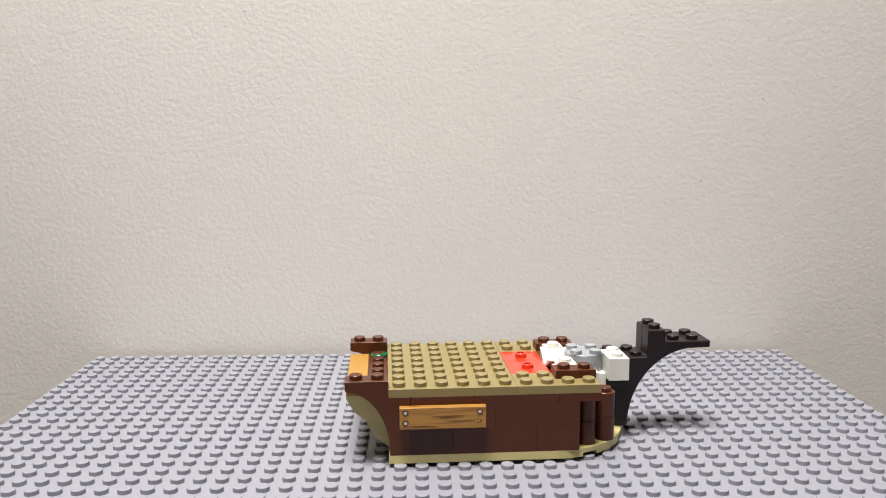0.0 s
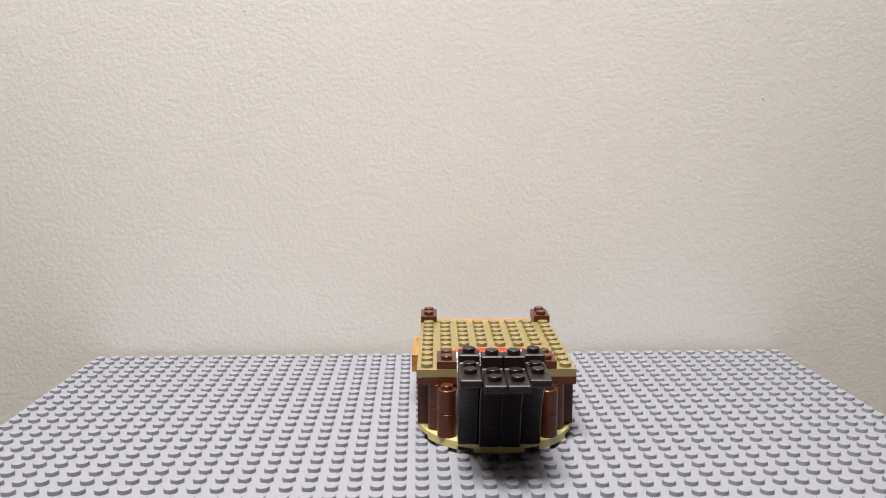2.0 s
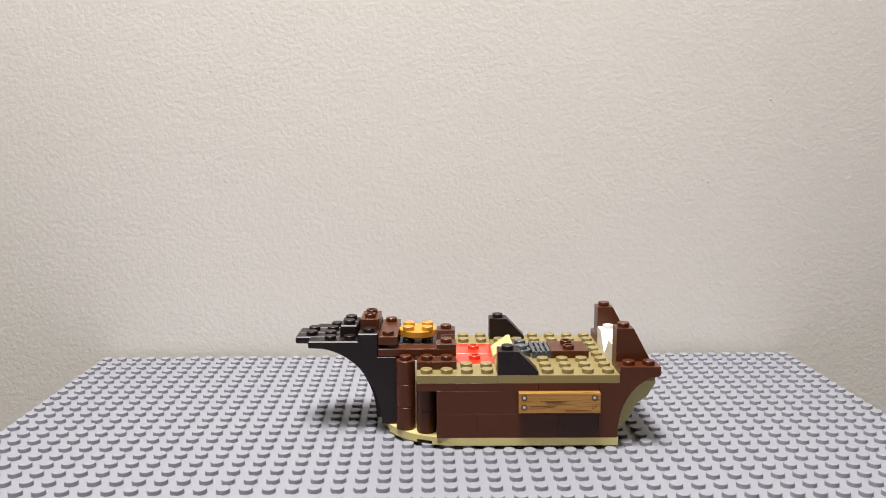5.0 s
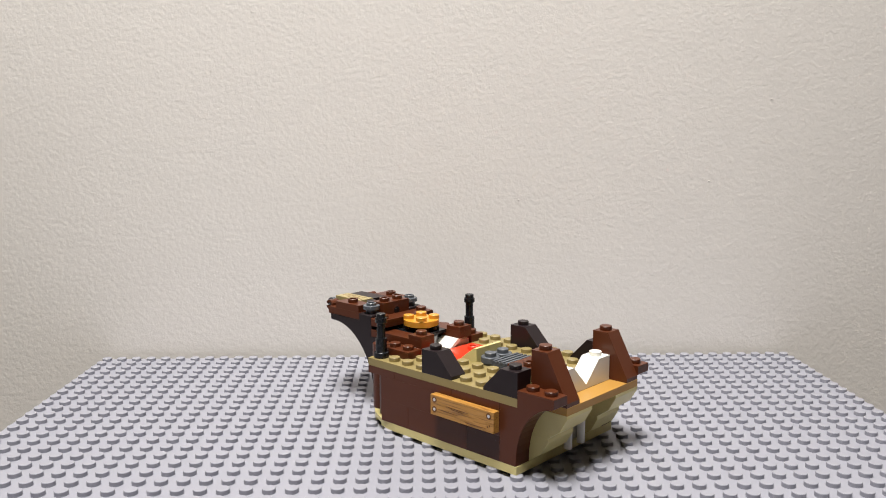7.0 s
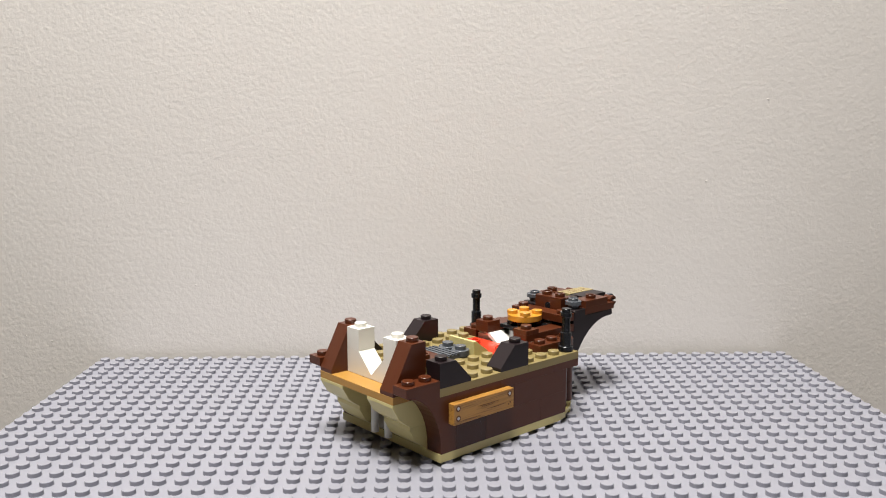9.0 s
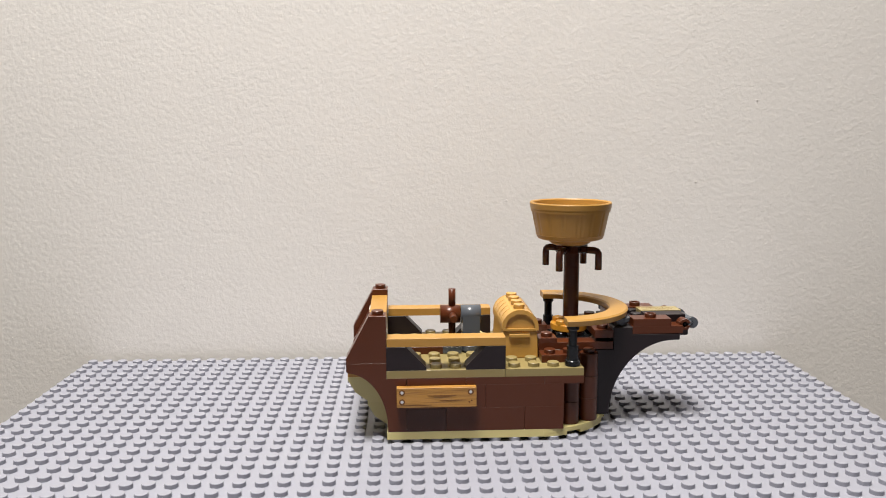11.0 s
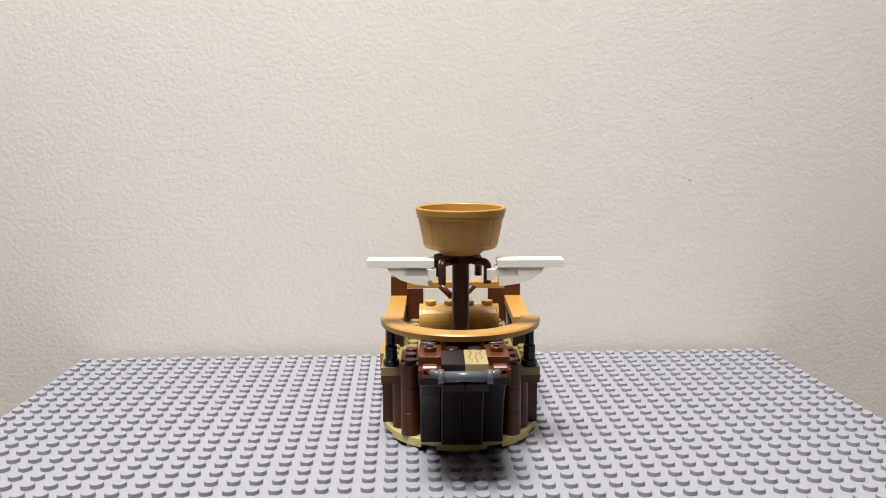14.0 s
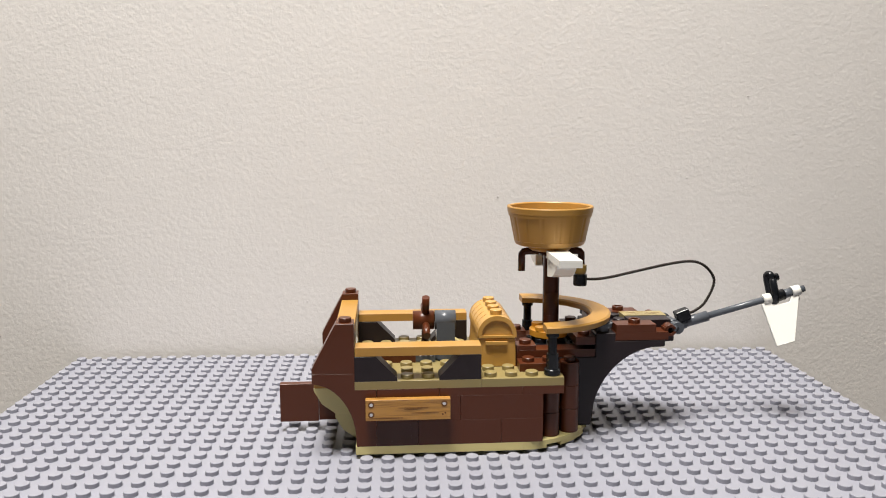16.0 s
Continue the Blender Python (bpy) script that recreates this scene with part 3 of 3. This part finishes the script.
def upper_works():
    for side in (-1, 1):
        w0, w1 = sorted((3 * side, 4 * side))
        simple("deck_rail", OCHRE, 0.02, 6, w0, w1, 12.05, 13.1, False, t=9.4 + 0.1 * side, label="smooth ochre railing tile")
        shaped("stern_slope", BROWN, [(0, 10), (0, 16), (-0.85, 16), (-2, 10.6), (-2, 10)], w0, w1, t=9.6 + 0.1 * side, label="tall brown slope", tops=((-0.42, (w0 + w1) / 2, 16),))
    simple("stern_rail", OCHRE, -0.9, 0, -3, 3, 14.25, 15.15, False, t=9.8, label="smooth ochre railing tile across the stern")
    # wheel and its bracket
    bm = bmesh.new()
    tube(bm, [at(4.02, 0, 13.95), at(5.1, 0, 13.95)], 0.0040, 24)
    block(bm, 4.1, 5.05, -0.5, 0.5, 10, 13.95)
    late(part("wheel_bracket", bm, DARKGRAY, ship, "dark grey upright bracket"), 9.9)
    bm = bmesh.new()
    c = at(3.55, 0, 13.95)
    tube(bm, [at(2.9, 0, 13.95), at(3.98, 0, 13.95)], 0.0039, 24)
    for k in range(4):
        a = math.pi / 2 * k
        d = Vector((0, math.cos(a), math.sin(a)))
        tube(bm, [Vector(c) + d * 0.003, Vector(c) + d * 0.0112], 0.00155, 12)
    late(part("wheel", bm, BROWN, ship, "brown four-spoked steering wheel", origin=c), 10.0)
    # chest
    bm = bmesh.new()
    prism(bm, [(6.02, 9), (7.98, 9), (7.93, 12.68), (6.1, 12.68)], -2.03, 2.03, edge=0.0003)
    for side in (-1, 1):
        for s0, s1, d, z0, z1 in ((6.42, 7.52, 0.16, 11.9, 12.3), (6.5, 7.44, 0.1, 11.55, 11.95)):
            block(bm, s0, s1, *sorted((1.95 * side, (2.02 + d) * side)), z0, z1)
    chest = late(part("chest", bm, GOLD_OCHRE, ship, "ochre treasure chest"), 10.2)
    bm = bmesh.new()
    prism(bm, [(6.05, 12.7), (7.97, 12.7), (7.97, 13.2)] + arc(7.01, 13.2, 0.96, 2.3, 0, 180, 14)[1:], -2.0, 2.0, edge=0.0002)
    for k in range(4):
        stud(bm, 7.01, -1.5 + k, 15.5)
    for side in (-1, 1):
        w0, w1 = sorted((1.98 * side, 2.1 * side))
        prism(bm, [(7.98, 12.72), (7.98, 13.2)] + arc(7.01, 13.2, 0.97, 2.32, 0, 180, 16) + [(6.04, 12.72), (6.04, 13.0), (6.22, 13.0)] + arc(7.01, 13.2, 0.76, 1.75, 180, 0, 16) + [(7.8, 13.0), (7.98, 13.0)][:1], w0, w1, edge=0)
        block(bm, 6.1, 7.92, w0, w1, 12.72, 13.02, 0, 0)
    for w in (-1.2, -0.4, 0.4, 1.2):
        for a0, a1 in ((18, 62), (118, 162)):
            prism(bm, arc(7.01, 13.2, 0.972, 2.335, a0, a1, 6) + arc(7.01, 13.2, 0.95, 2.25, a1, a0, 6), w - 0.025, w + 0.025, edge=0)
    part("lid", bm, GOLD_OCHRE, chest, "rounded ochre lid")
    bm = bmesh.new()
    tube(bm, [at(7.85, -1.96, 13.0), at(7.85, -2.08, 13.0)], 0.0006, 10)
    part("hinge", bm, BLACK, chest)
    # mast
    bm = bmesh.new()
    x, y, _ = at(10.1, 0, 0)
    prof = []
    for z0, z1 in ((12.45, 14.5), (14.5, 17.5), (17.5, 20.5), (20.5, 23.2)):
        prof += [(0.0033, z0 * P), (0.0034, z0 * P + 0.0001), (0.0034, z1 * P - 0.0001)]
    lathe(bm, x, y, [(0, 12.45 * P)] + prof + [(0.0033, 23.2 * P), (0, 23.2 * P)], 28)
    late(part("mast", bm, DARK_RED, ship, "dark brown round mast of stacked pieces"), 10.4)
    # ring round the bow
    bm = bmesh.new()
    n = 40
    for z0, z1 in ((14.32, 15.18),):
        q = []
        for i in range(n + 1):
            a = -math.pi / 2 + math.pi * i / n
            q.append([at(9.1 + r * math.cos(a), r * math.sin(a), z) for r, z in ((3.05, z0), (4.0, z0), (4.05, z1 - 0.2), (3.97, z1), (3.1, z1), (3.02, z1 - 0.2))])
        vs = [[bm.verts.new(p) for p in ring] for ring in q]
        for a, b in zip(vs, vs[1:]):
            for k in range(6):
                bm.faces.new((a[k], a[(k + 1) % 6], b[(k + 1) % 6], b[k]))
        bm.faces.new(vs[0]), bm.faces.new(vs[-1][::-1])
    late(part("bow_ring", bm, OCHRE, ship, "smooth ochre half-ring railing"), 10.6)
    # hooks under the tub
    bm = bmesh.new()
    block(bm, 9.45, 10.75, -0.65, 0.65, 22.4, 23.3)
    for k in range(4):
        c, d = math.cos(math.pi / 2 * k), math.sin(math.pi / 2 * k)
        block(bm, *sorted((10.1 + 0.5 * c - 0.22 * abs(d), 10.1 + 0.95 * c + 0.22 * abs(d))), *sorted((0.5 * d - 0.22 * abs(c), 0.95 * d + 0.22 * abs(c))), 22.55, 23.15)
    cross = late(part("cross_plate", bm, DARK_RED, ship, "dark brown plate under the tub", origin=at(10.1, 0, 22.2)), 10.8)
    for k in range(4):
        c, d = math.cos(math.pi / 2 * k), math.sin(math.pi / 2 * k)
        b = bmesh.new()
        tube(b, [at(10.1 + r * c, r * d, z) for r, z in ((0.7, 22.8), (1.3, 22.8), (1.46, 22.71), (1.55, 22.45), (1.56, 22.15), (1.56, 20.25))], 0.0015, 14)
        part("hook", b, DARK_RED, cross, "dark brown bent bar")
    # tub
    bm = bmesh.new()
    x, y, _ = at(9.98, 0, 0)
    lathe(bm, x, y, [(0.0146, 24.80 * P), (0.0168, 28.20 * P), (0.0160, 28.20 * P), (0.0128, 25.25 * P), (0, 25.25 * P)], 160, lambda i: 0.979 if i % 10 == 0 or i % 40 == 3 else 1.0)
    tub = late(part("tub", bm, OCHRE, ship, "ochre wooden tub as crow's nest"), 11.0)
    bm = bmesh.new()
    lathe(bm, x, y, [(0.0162, 28.00 * P), (0.01705, 28.00 * P), (0.0172, 28.40 * P), (0.0174, 28.45 * P), (0.01765, 29.10 * P), (0.0174, 29.23 * P), (0.0166, 29.23 * P), (0.0162, 29.10 * P), (0.0159, 28.00 * P)], 72)
    part("rim", bm, OCHRE, tub, "smooth ochre rim")
    bm = bmesh.new()
    lathe(bm, x, y, [(0, 24.23 * P), (0.0132, 24.23 * P), (0.0141, 24.37 * P), (0.0146, 24.75 * P), (0.0148, 24.87 * P), (0.0140, 24.91 * P), (0, 24.91 * P)], 72)
    part("hoop", bm, OCHRE, tub, "ochre bottom hoop")
    bm = bmesh.new()
    lathe(bm, x, y, [(0, 23.50 * P), (0.0076, 23.50 * P), (0.0088, 23.75 * P), (0.0094, 24.25 * P), (0, 24.25 * P)], 48)
    part("foot", bm, OCHRE, tub, "narrow round foot")
    # rudder
    bm = bmesh.new()
    block(bm, -4, -2.02, -0.22, 0.22, 0.9, 5.9)
    block(bm, -2, 0.05, -0.22, 0.22, 1.05, 5.9)
    late(part("rudder", bm, BROWN, ship, "brown flat rudder"), 11.2)


def wings():
    for side, t0, t1 in ((-1, 12.9, 13.3), (1, 13.0, 13.2)):
        w0, w1 = sorted((1.6 * side, 2.7 * side))
        bm = bmesh.new()
        block(bm, 10.0, 10.7, *sorted((1.2 * side, 1.62 * side)), 20.9, 22.2)
        block(bm, 9.6, 10.6, w0, w1, 21.4, 22.38)
        studs(bm, 9.6, 10.6, w0, w0 + 1, 22.38)
        late(part("wing_clip", bm, WHITE, ship, "white clip plate"), t0)
        bm = bmesh.new()
        cross_prism(bm, [(1.5 * side + 0.2, 22.42), (4.68 * side + 0.2, 22.42), (4.68 * side + 0.2, 23.3), (1.5 * side + 0.2, 23.3)], 9.55, 10.65)
        cross_prism(bm, [(1.6 * side + 0.2, 22.4), (3.75 * side + 0.2, 22.4), (3.6 * side + 0.2, 21.7), (3.1 * side + 0.2, 20.9), (2.5 * side + 0.2, 20.4), (1.6 * side + 0.2, 20.1)], 9.6, 10.6)
        late(part("wing", bm, WHITE, ship, "white furled sail of tile and curved slope"), t1)


FLAG_TURN = -24.0


def bowsprit():
    a, b = Vector(at(16.6, 0, 12.5)), Vector(at(23.75, 0, 17.3))
    d = (b - a).normalized()
    bm = bmesh.new()
    tube(bm, [Vector(at(16.5, 0, 12.4)), a + d * 0.006], 0.0026, 16)
    tube(bm, [a + d * 0.004, a + d * 0.016], 0.0022, 16)
    tube(bm, [Vector(at(16.6, -0.45, 12.7)), Vector(at(16.6, 0.45, 12.7))], 0.0029, 18)
    late(part("spar_hinge", bm, DARKGRAY, ship, "dark grey hinge at the foot of the spar"), 15.2)
    bm = bmesh.new()
    tube(bm, [a + d * 0.012, b], 0.0014, 14)
    tube(bm, [b - d * 0.010, b - d * 0.006], 0.0019, 14)
    late(part("spar", bm, DARKGRAY, ship, "dark grey thin bowsprit bar"), 15.3)
    bm = bmesh.new()
    n = d.cross(Vector((0, 1, 0))).normalized()
    if n.z < 0:
        n = -n
    c = a + d * 0.0455
    v = (d * 0.5 + Vector((0, -0.87, 0))).normalized()
    loop = [c + n * (0.0086 + 0.0016 * math.sin(q)) + v * (0.0013 * math.cos(q)) for q in np.linspace(0, math.pi, 8)]
    loop += [c + n * (-0.0002 - 0.0016 * math.sin(q)) - v * (0.0013 * math.cos(q)) for q in np.linspace(0, math.pi, 8)]
    tube(bm, loop + loop[:1], 0.0016, 12)
    tube(bm, [c + n * 0.0082, c + n * 0.0082 + d * 0.0036], 0.0016, 16)
    tube(bm, [c - d * 0.0015, c + d * 0.0046], 0.0024, 16)
    late(part("spar_clip", bm, BLACK, ship, "black clip on the spar"), 15.4)
    bm = bmesh.new()
    prism(bm, [(21.42, 15.2), (21.9, 15.55), (22.0, 14.95), (22.9, 15.5), (23.0, 16.4), (23.45, 16.75), (22.92, 10.2), (21.97, 9.55)], -0.11, 0.11, edge=0.0002)
    # the flag hangs with its foot swung outwards
    bmesh.ops.rotate(bm, cent=a, matrix=Matrix.Rotation(math.radians(FLAG_TURN), 3, d), verts=bm.verts[:])
    for f in (0.0425, 0.0552):
        tube(bm, [a + d * (f - 0.0018), a + d * (f + 0.0018)], 0.0023, 14)
        p = a + d * f
        q = p - n * 0.004
        tube(bm, [p, q], 0.0013, 10)
    late(part("flag", bm, WHITE, ship, "white tapering flag"), 15.5)
    bm = bmesh.new()
    x, y, _ = at(11.38, -1.0, 0)
    lathe(bm, x, y, [(0, 20.2 * P), (0.0022, 20.2 * P), (0.0026, 20.6 * P), (0.0026, 21.3 * P), (0, 21.3 * P)], 18)
    late(part("lantern_stud", bm, GOLD_DULL, ship, "dull gold round stud"), 15.6)
    bm = bmesh.new()
    lathe(bm, x, y, [(0, 18.7 * P), (0.0026, 18.7 * P), (0.0028, 18.9 * P), (0.0028, 20.1 * P), (0, 20.1 * P)], 18)
    late(part("lantern_cap", bm, BLACK, ship, "black round end piece"), 15.7)
    # rope
    ctrl = [(11.5, 19.5), (12.6, 19.45), (14.1, 20.05), (15.98, 20.87), (17.3, 21.2), (18.1, 20.8), (18.7, 19.5), (18.87, 18.0), (18.4, 15.6), (17.8, 14.5), (17.25, 14.15)]
    ctrl3 = [Vector(at(s, -1.0 + (s - 11.5) / 5.7 * 0.9, z)) for s, z in ctrl]
    line = []
    for i in range(len(ctrl3) - 1):
        p0, p1, p2, p3 = ctrl3[max(i - 1, 0)], ctrl3[i], ctrl3[i + 1], ctrl3[min(i + 2, len(ctrl3) - 1)]
        for k in range(6):
            u = k / 6
            line.append(0.5 * ((2 * p1) + (p2 - p0) * u + (2 * p0 - 5 * p1 + 4 * p2 - p3) * u * u + (3 * p1 - p0 - 3 * p2 + p3) * u ** 3))
    line.append(ctrl3[-1])
    # two strands twisted round each other
    fine = []
    for p, q in zip(line, line[1:]):
        m = max(1, int((q - p).length / 0.0003))
        fine += [p.lerp(q, k / m) for k in range(m)]
    fine.append(line[-1])
    run, strands = 0.0, ([], [])
    for k, p in enumerate(fine):
        f = (fine[min(k + 1, len(fine) - 1)] - fine[max(k - 1, 0)]).normalized()
        run += (p - fine[max(k - 1, 0)]).length
        side = Vector((0, 1, 0))
        up = side.cross(f).normalized()
        turn = 2 * math.pi * run / 0.0024
        off = (side * math.cos(turn) + up * math.sin(turn)) * 0.00027
        strands[0].append(p + off)
        strands[1].append(p - off)
    bm = bmesh.new()
    for strand in strands:
        tube(bm, strand, 0.00040, 6)
    rope = late(part("rope", bm, STRING, ship, "black string", origin=at(11.38, -1.0, 18.7)), 15.7)
    bm = bmesh.new()
    bmesh.ops.create_cube(bm, size=1)
    bmesh.ops.scale(bm, vec=(0.0058, 0.0044, 0.0046), verts=bm.verts[:])
    bmesh.ops.bevel(bm, geom=bm.edges[:], offset=0.0003, segments=1, affect="EDGES")
    bmesh.ops.rotate(bm, cent=(0, 0, 0), matrix=Matrix.Rotation(-0.35, 3, "Y"), verts=bm.verts[:])
    bmesh.ops.translate(bm, vec=ctrl3[-1] - Vector((0.001, 0, 0.0003)), verts=bm.verts[:])
    part("string_end", bm, BLACK, rope, "black end piece on the string")


hull()
stern()
plank_tiles()
bow()
fore_deck()
stern_works()
bow_deck()
upper_works()
wings()
bowsprit()

# ---------------------------------------------------------------- what moves
# seconds, place of the hull's middle in millimetres, heading in degrees
COURSE = [
    (0, 14.4, 70.7, 2.4),
    (0.6, 14.1, 77.2, 0.4),
    (0.7, 12.1, 75.5, -18.4),
    (0.8, 11.2, 80.4, -37.0),
    (0.9, 13.7, 83.8, -52.0),
    (1, 14.7, 86.2, -67.8),
    (1.1, 15.1, 98.4, -81.3),
    (1.2, 18.6, 100.9, -91.0),
    (1.5, 19.2, 101.5, -91.4),
    (2.2, 21.8, 97.8, -100.2),
    (2.3, 22.5, 98.2, -116.6),
    (2.4, 25.1, 89.1, -131.6),
    (2.5, 28.1, 88.8, -150.6),
    (2.6, 29.3, 86.8, -162.3),
    (2.7, 23.0, 88.9, -175.7),
    (2.8, 24.0, 88.6, -180.3),
    (3.5, 24.2, 87.8, -181.1),
    (6.5, 24.9, 88.6, -182.3),
    (6.7, 25.2, 86.7, -195.1),
    (6.8, 23.8, 86.8, -202.6),
    (6.9, 19.9, 83.0, -213.5),
    (7, 13.8, 78.3, -224.7),
    (7.1, 9.3, 78.5, -232.4),
    (7.2, 5.1, 79.2, -253.4),
    (7.3, 3.8, 83.6, -260.2),
    (7.4, 3.3, 83.0, -268.8),
    (7.5, -0.5, 76.2, -270.5),
    (8.5, -0.1, 75.3, -270.4),
    (8.6, 0.4, 80.5, -275.7),
    (8.7, -3.4, 76.5, -296.4),
    (8.8, 1.2, 79.2, -303.6),
    (8.9, 4.5, 84.4, -312.4),
    (9, 3.4, 88.7, -320.0),
    (9.1, 0.2, 93.9, -330.7),
    (9.2, 9.7, 98.4, -350.3),
    (11.3, 15.4, 97.5, -359.2),
    (12, 14.6, 95.5, -368.2),
    (12.1, 12.5, 92.8, -371.0),
    (12.2, 11.4, 91.7, -399.9),
    (12.3, 13.1, 95.2, -408.5),
    (12.4, 8.8, 96.4, -417.6),
    (12.5, 3.7, 98.3, -425.4),
    (12.6, 6.0, 92.2, -434.6),
    (12.7, 11.7, 103.9, -452.2),
    (12.8, 8.4, 106.3, -451.1),
    (13, 8.0, 105.6, -450.4),
    (13.5, 9.2, 105.1, -452.1),
    (14.2, 10.4, 101.8, -446.4),
    (14.3, 12.0, 97.5, -434.7),
    (14.4, 9.9, 97.6, -431.6),
    (14.5, 2.7, 96.4, -418.1),
    (14.6, -0.7, 87.9, -405.1),
    (14.7, 0.5, 86.0, -392.6),
    (14.8, 2.8, 89.0, -385.1),
    (14.9, 3.6, 87.0, -371.2),
    (15, 4.2, 88.4, -368.7),
    (15.2, 7.5, 82.4, -359.5),
    (15.3, 7.1, 79.6, -358.8),
    (16, 7.1, 79.6, -358.8)
]


def ship_rows():
    """The ship rests between its small turns, as it was pushed by hand from picture to picture."""
    rows = []
    for k, (t, x, y, h) in enumerate(COURSE):
        m = pose(x / 1000, y / 1000, STUD_TOP, 0, 0, h)
        rows.append((t, m))
        if k + 1 < len(COURSE):
            nxt = COURSE[k + 1][0]
            if nxt - t < 2.0 or k == 0:
                if nxt - t > 0.05:
                    rows.append((nxt - 1 / 30, m))
            elif nxt - t > 2.5:
                rows.append((nxt - 1 / 30, m))
    return rows


def motions():
    rows = ship_rows()
    walk(ship, rows)
    # loose pieces wait on the near rows of the baseplate, then are put on
    x, y, depth = -0.172, -0.072, 0.0
    for ob, t in LATER:
        t = round(t * FPS) / FPS
        xs = [c[0] for c in ob.bound_box]
        ys = [c[1] for c in ob.bound_box]
        zs = [c[2] for c in ob.bound_box]
        r = max(max(xs) - min(xs), max(ys) - min(ys)) + 0.003
        if x + r > 0.185:
            x, y, depth = -0.172, y - depth, 0.0
        spot = Vector((x + r / 2, y - r / 2, STUD_TOP - min(zs)))
        x, depth = x + r, max(depth, r)
        home = Matrix.Translation(ob.location)
        mine = []
        before = [(s, m) for s, m in rows if s < t - 0.05]
        last = [m for s, m in rows if s <= t - 1 / 30][-1]
        for s, m in before + [(t - 1 / 30, last)]:
            mine.append((s, Matrix.Translation(m.inverted() @ spot)))
        mine.append((t, home))
        if ob.name.startswith("wing"):
            ahead = home @ pose(0.8 * U, 0, -0.1 * P)
            mine[-1] = (t, ahead)
            mine += [(15.5 + 1 / 15, ahead), (15.6, home)]
        if ob.name == "cross_plate":
            mine[-1] = (t, home @ pose(0, 0, 0, 0, 0, -36.5))
            mine += [(15.5 + 1 / 15, mine[-1][1]), (15.6, home)]
        if ob.name == "tub":
            mine += [(15.5 + 1 / 15, home), (15.6, home @ pose(0, 0, -0.55 * P))]
            home = mine[-1][1]
        if ob.name == "wheel":
            mine += [(12.75, home), (12.8, home @ pose(0, 0, 0, 45, 0, 0)), (15.27, home @ pose(0, 0, 0, 45, 0, 0)), (15.3, home @ pose(0, 0, 0, 22, 0, 0))]
            home = mine[-1][1]
        if ob.name == "rope":
            mine[-1] = (t, home @ pose(0, 0, 0, 0, 0, -43))
            mine += [(15.77, mine[-1][1]), (15.8, home @ pose(0, 0, 0, 0, 0, -33)), (15.87, home @ pose(0, 0, 0, 0, 0, -33)), (15.9, home @ pose(0, 0, 0, 0, 0, -16)), (15.97, home @ pose(0, 0, 0, 0, 0, -16))]
        mine.append((16.0, home))
        walk(ob, mine)


motions()
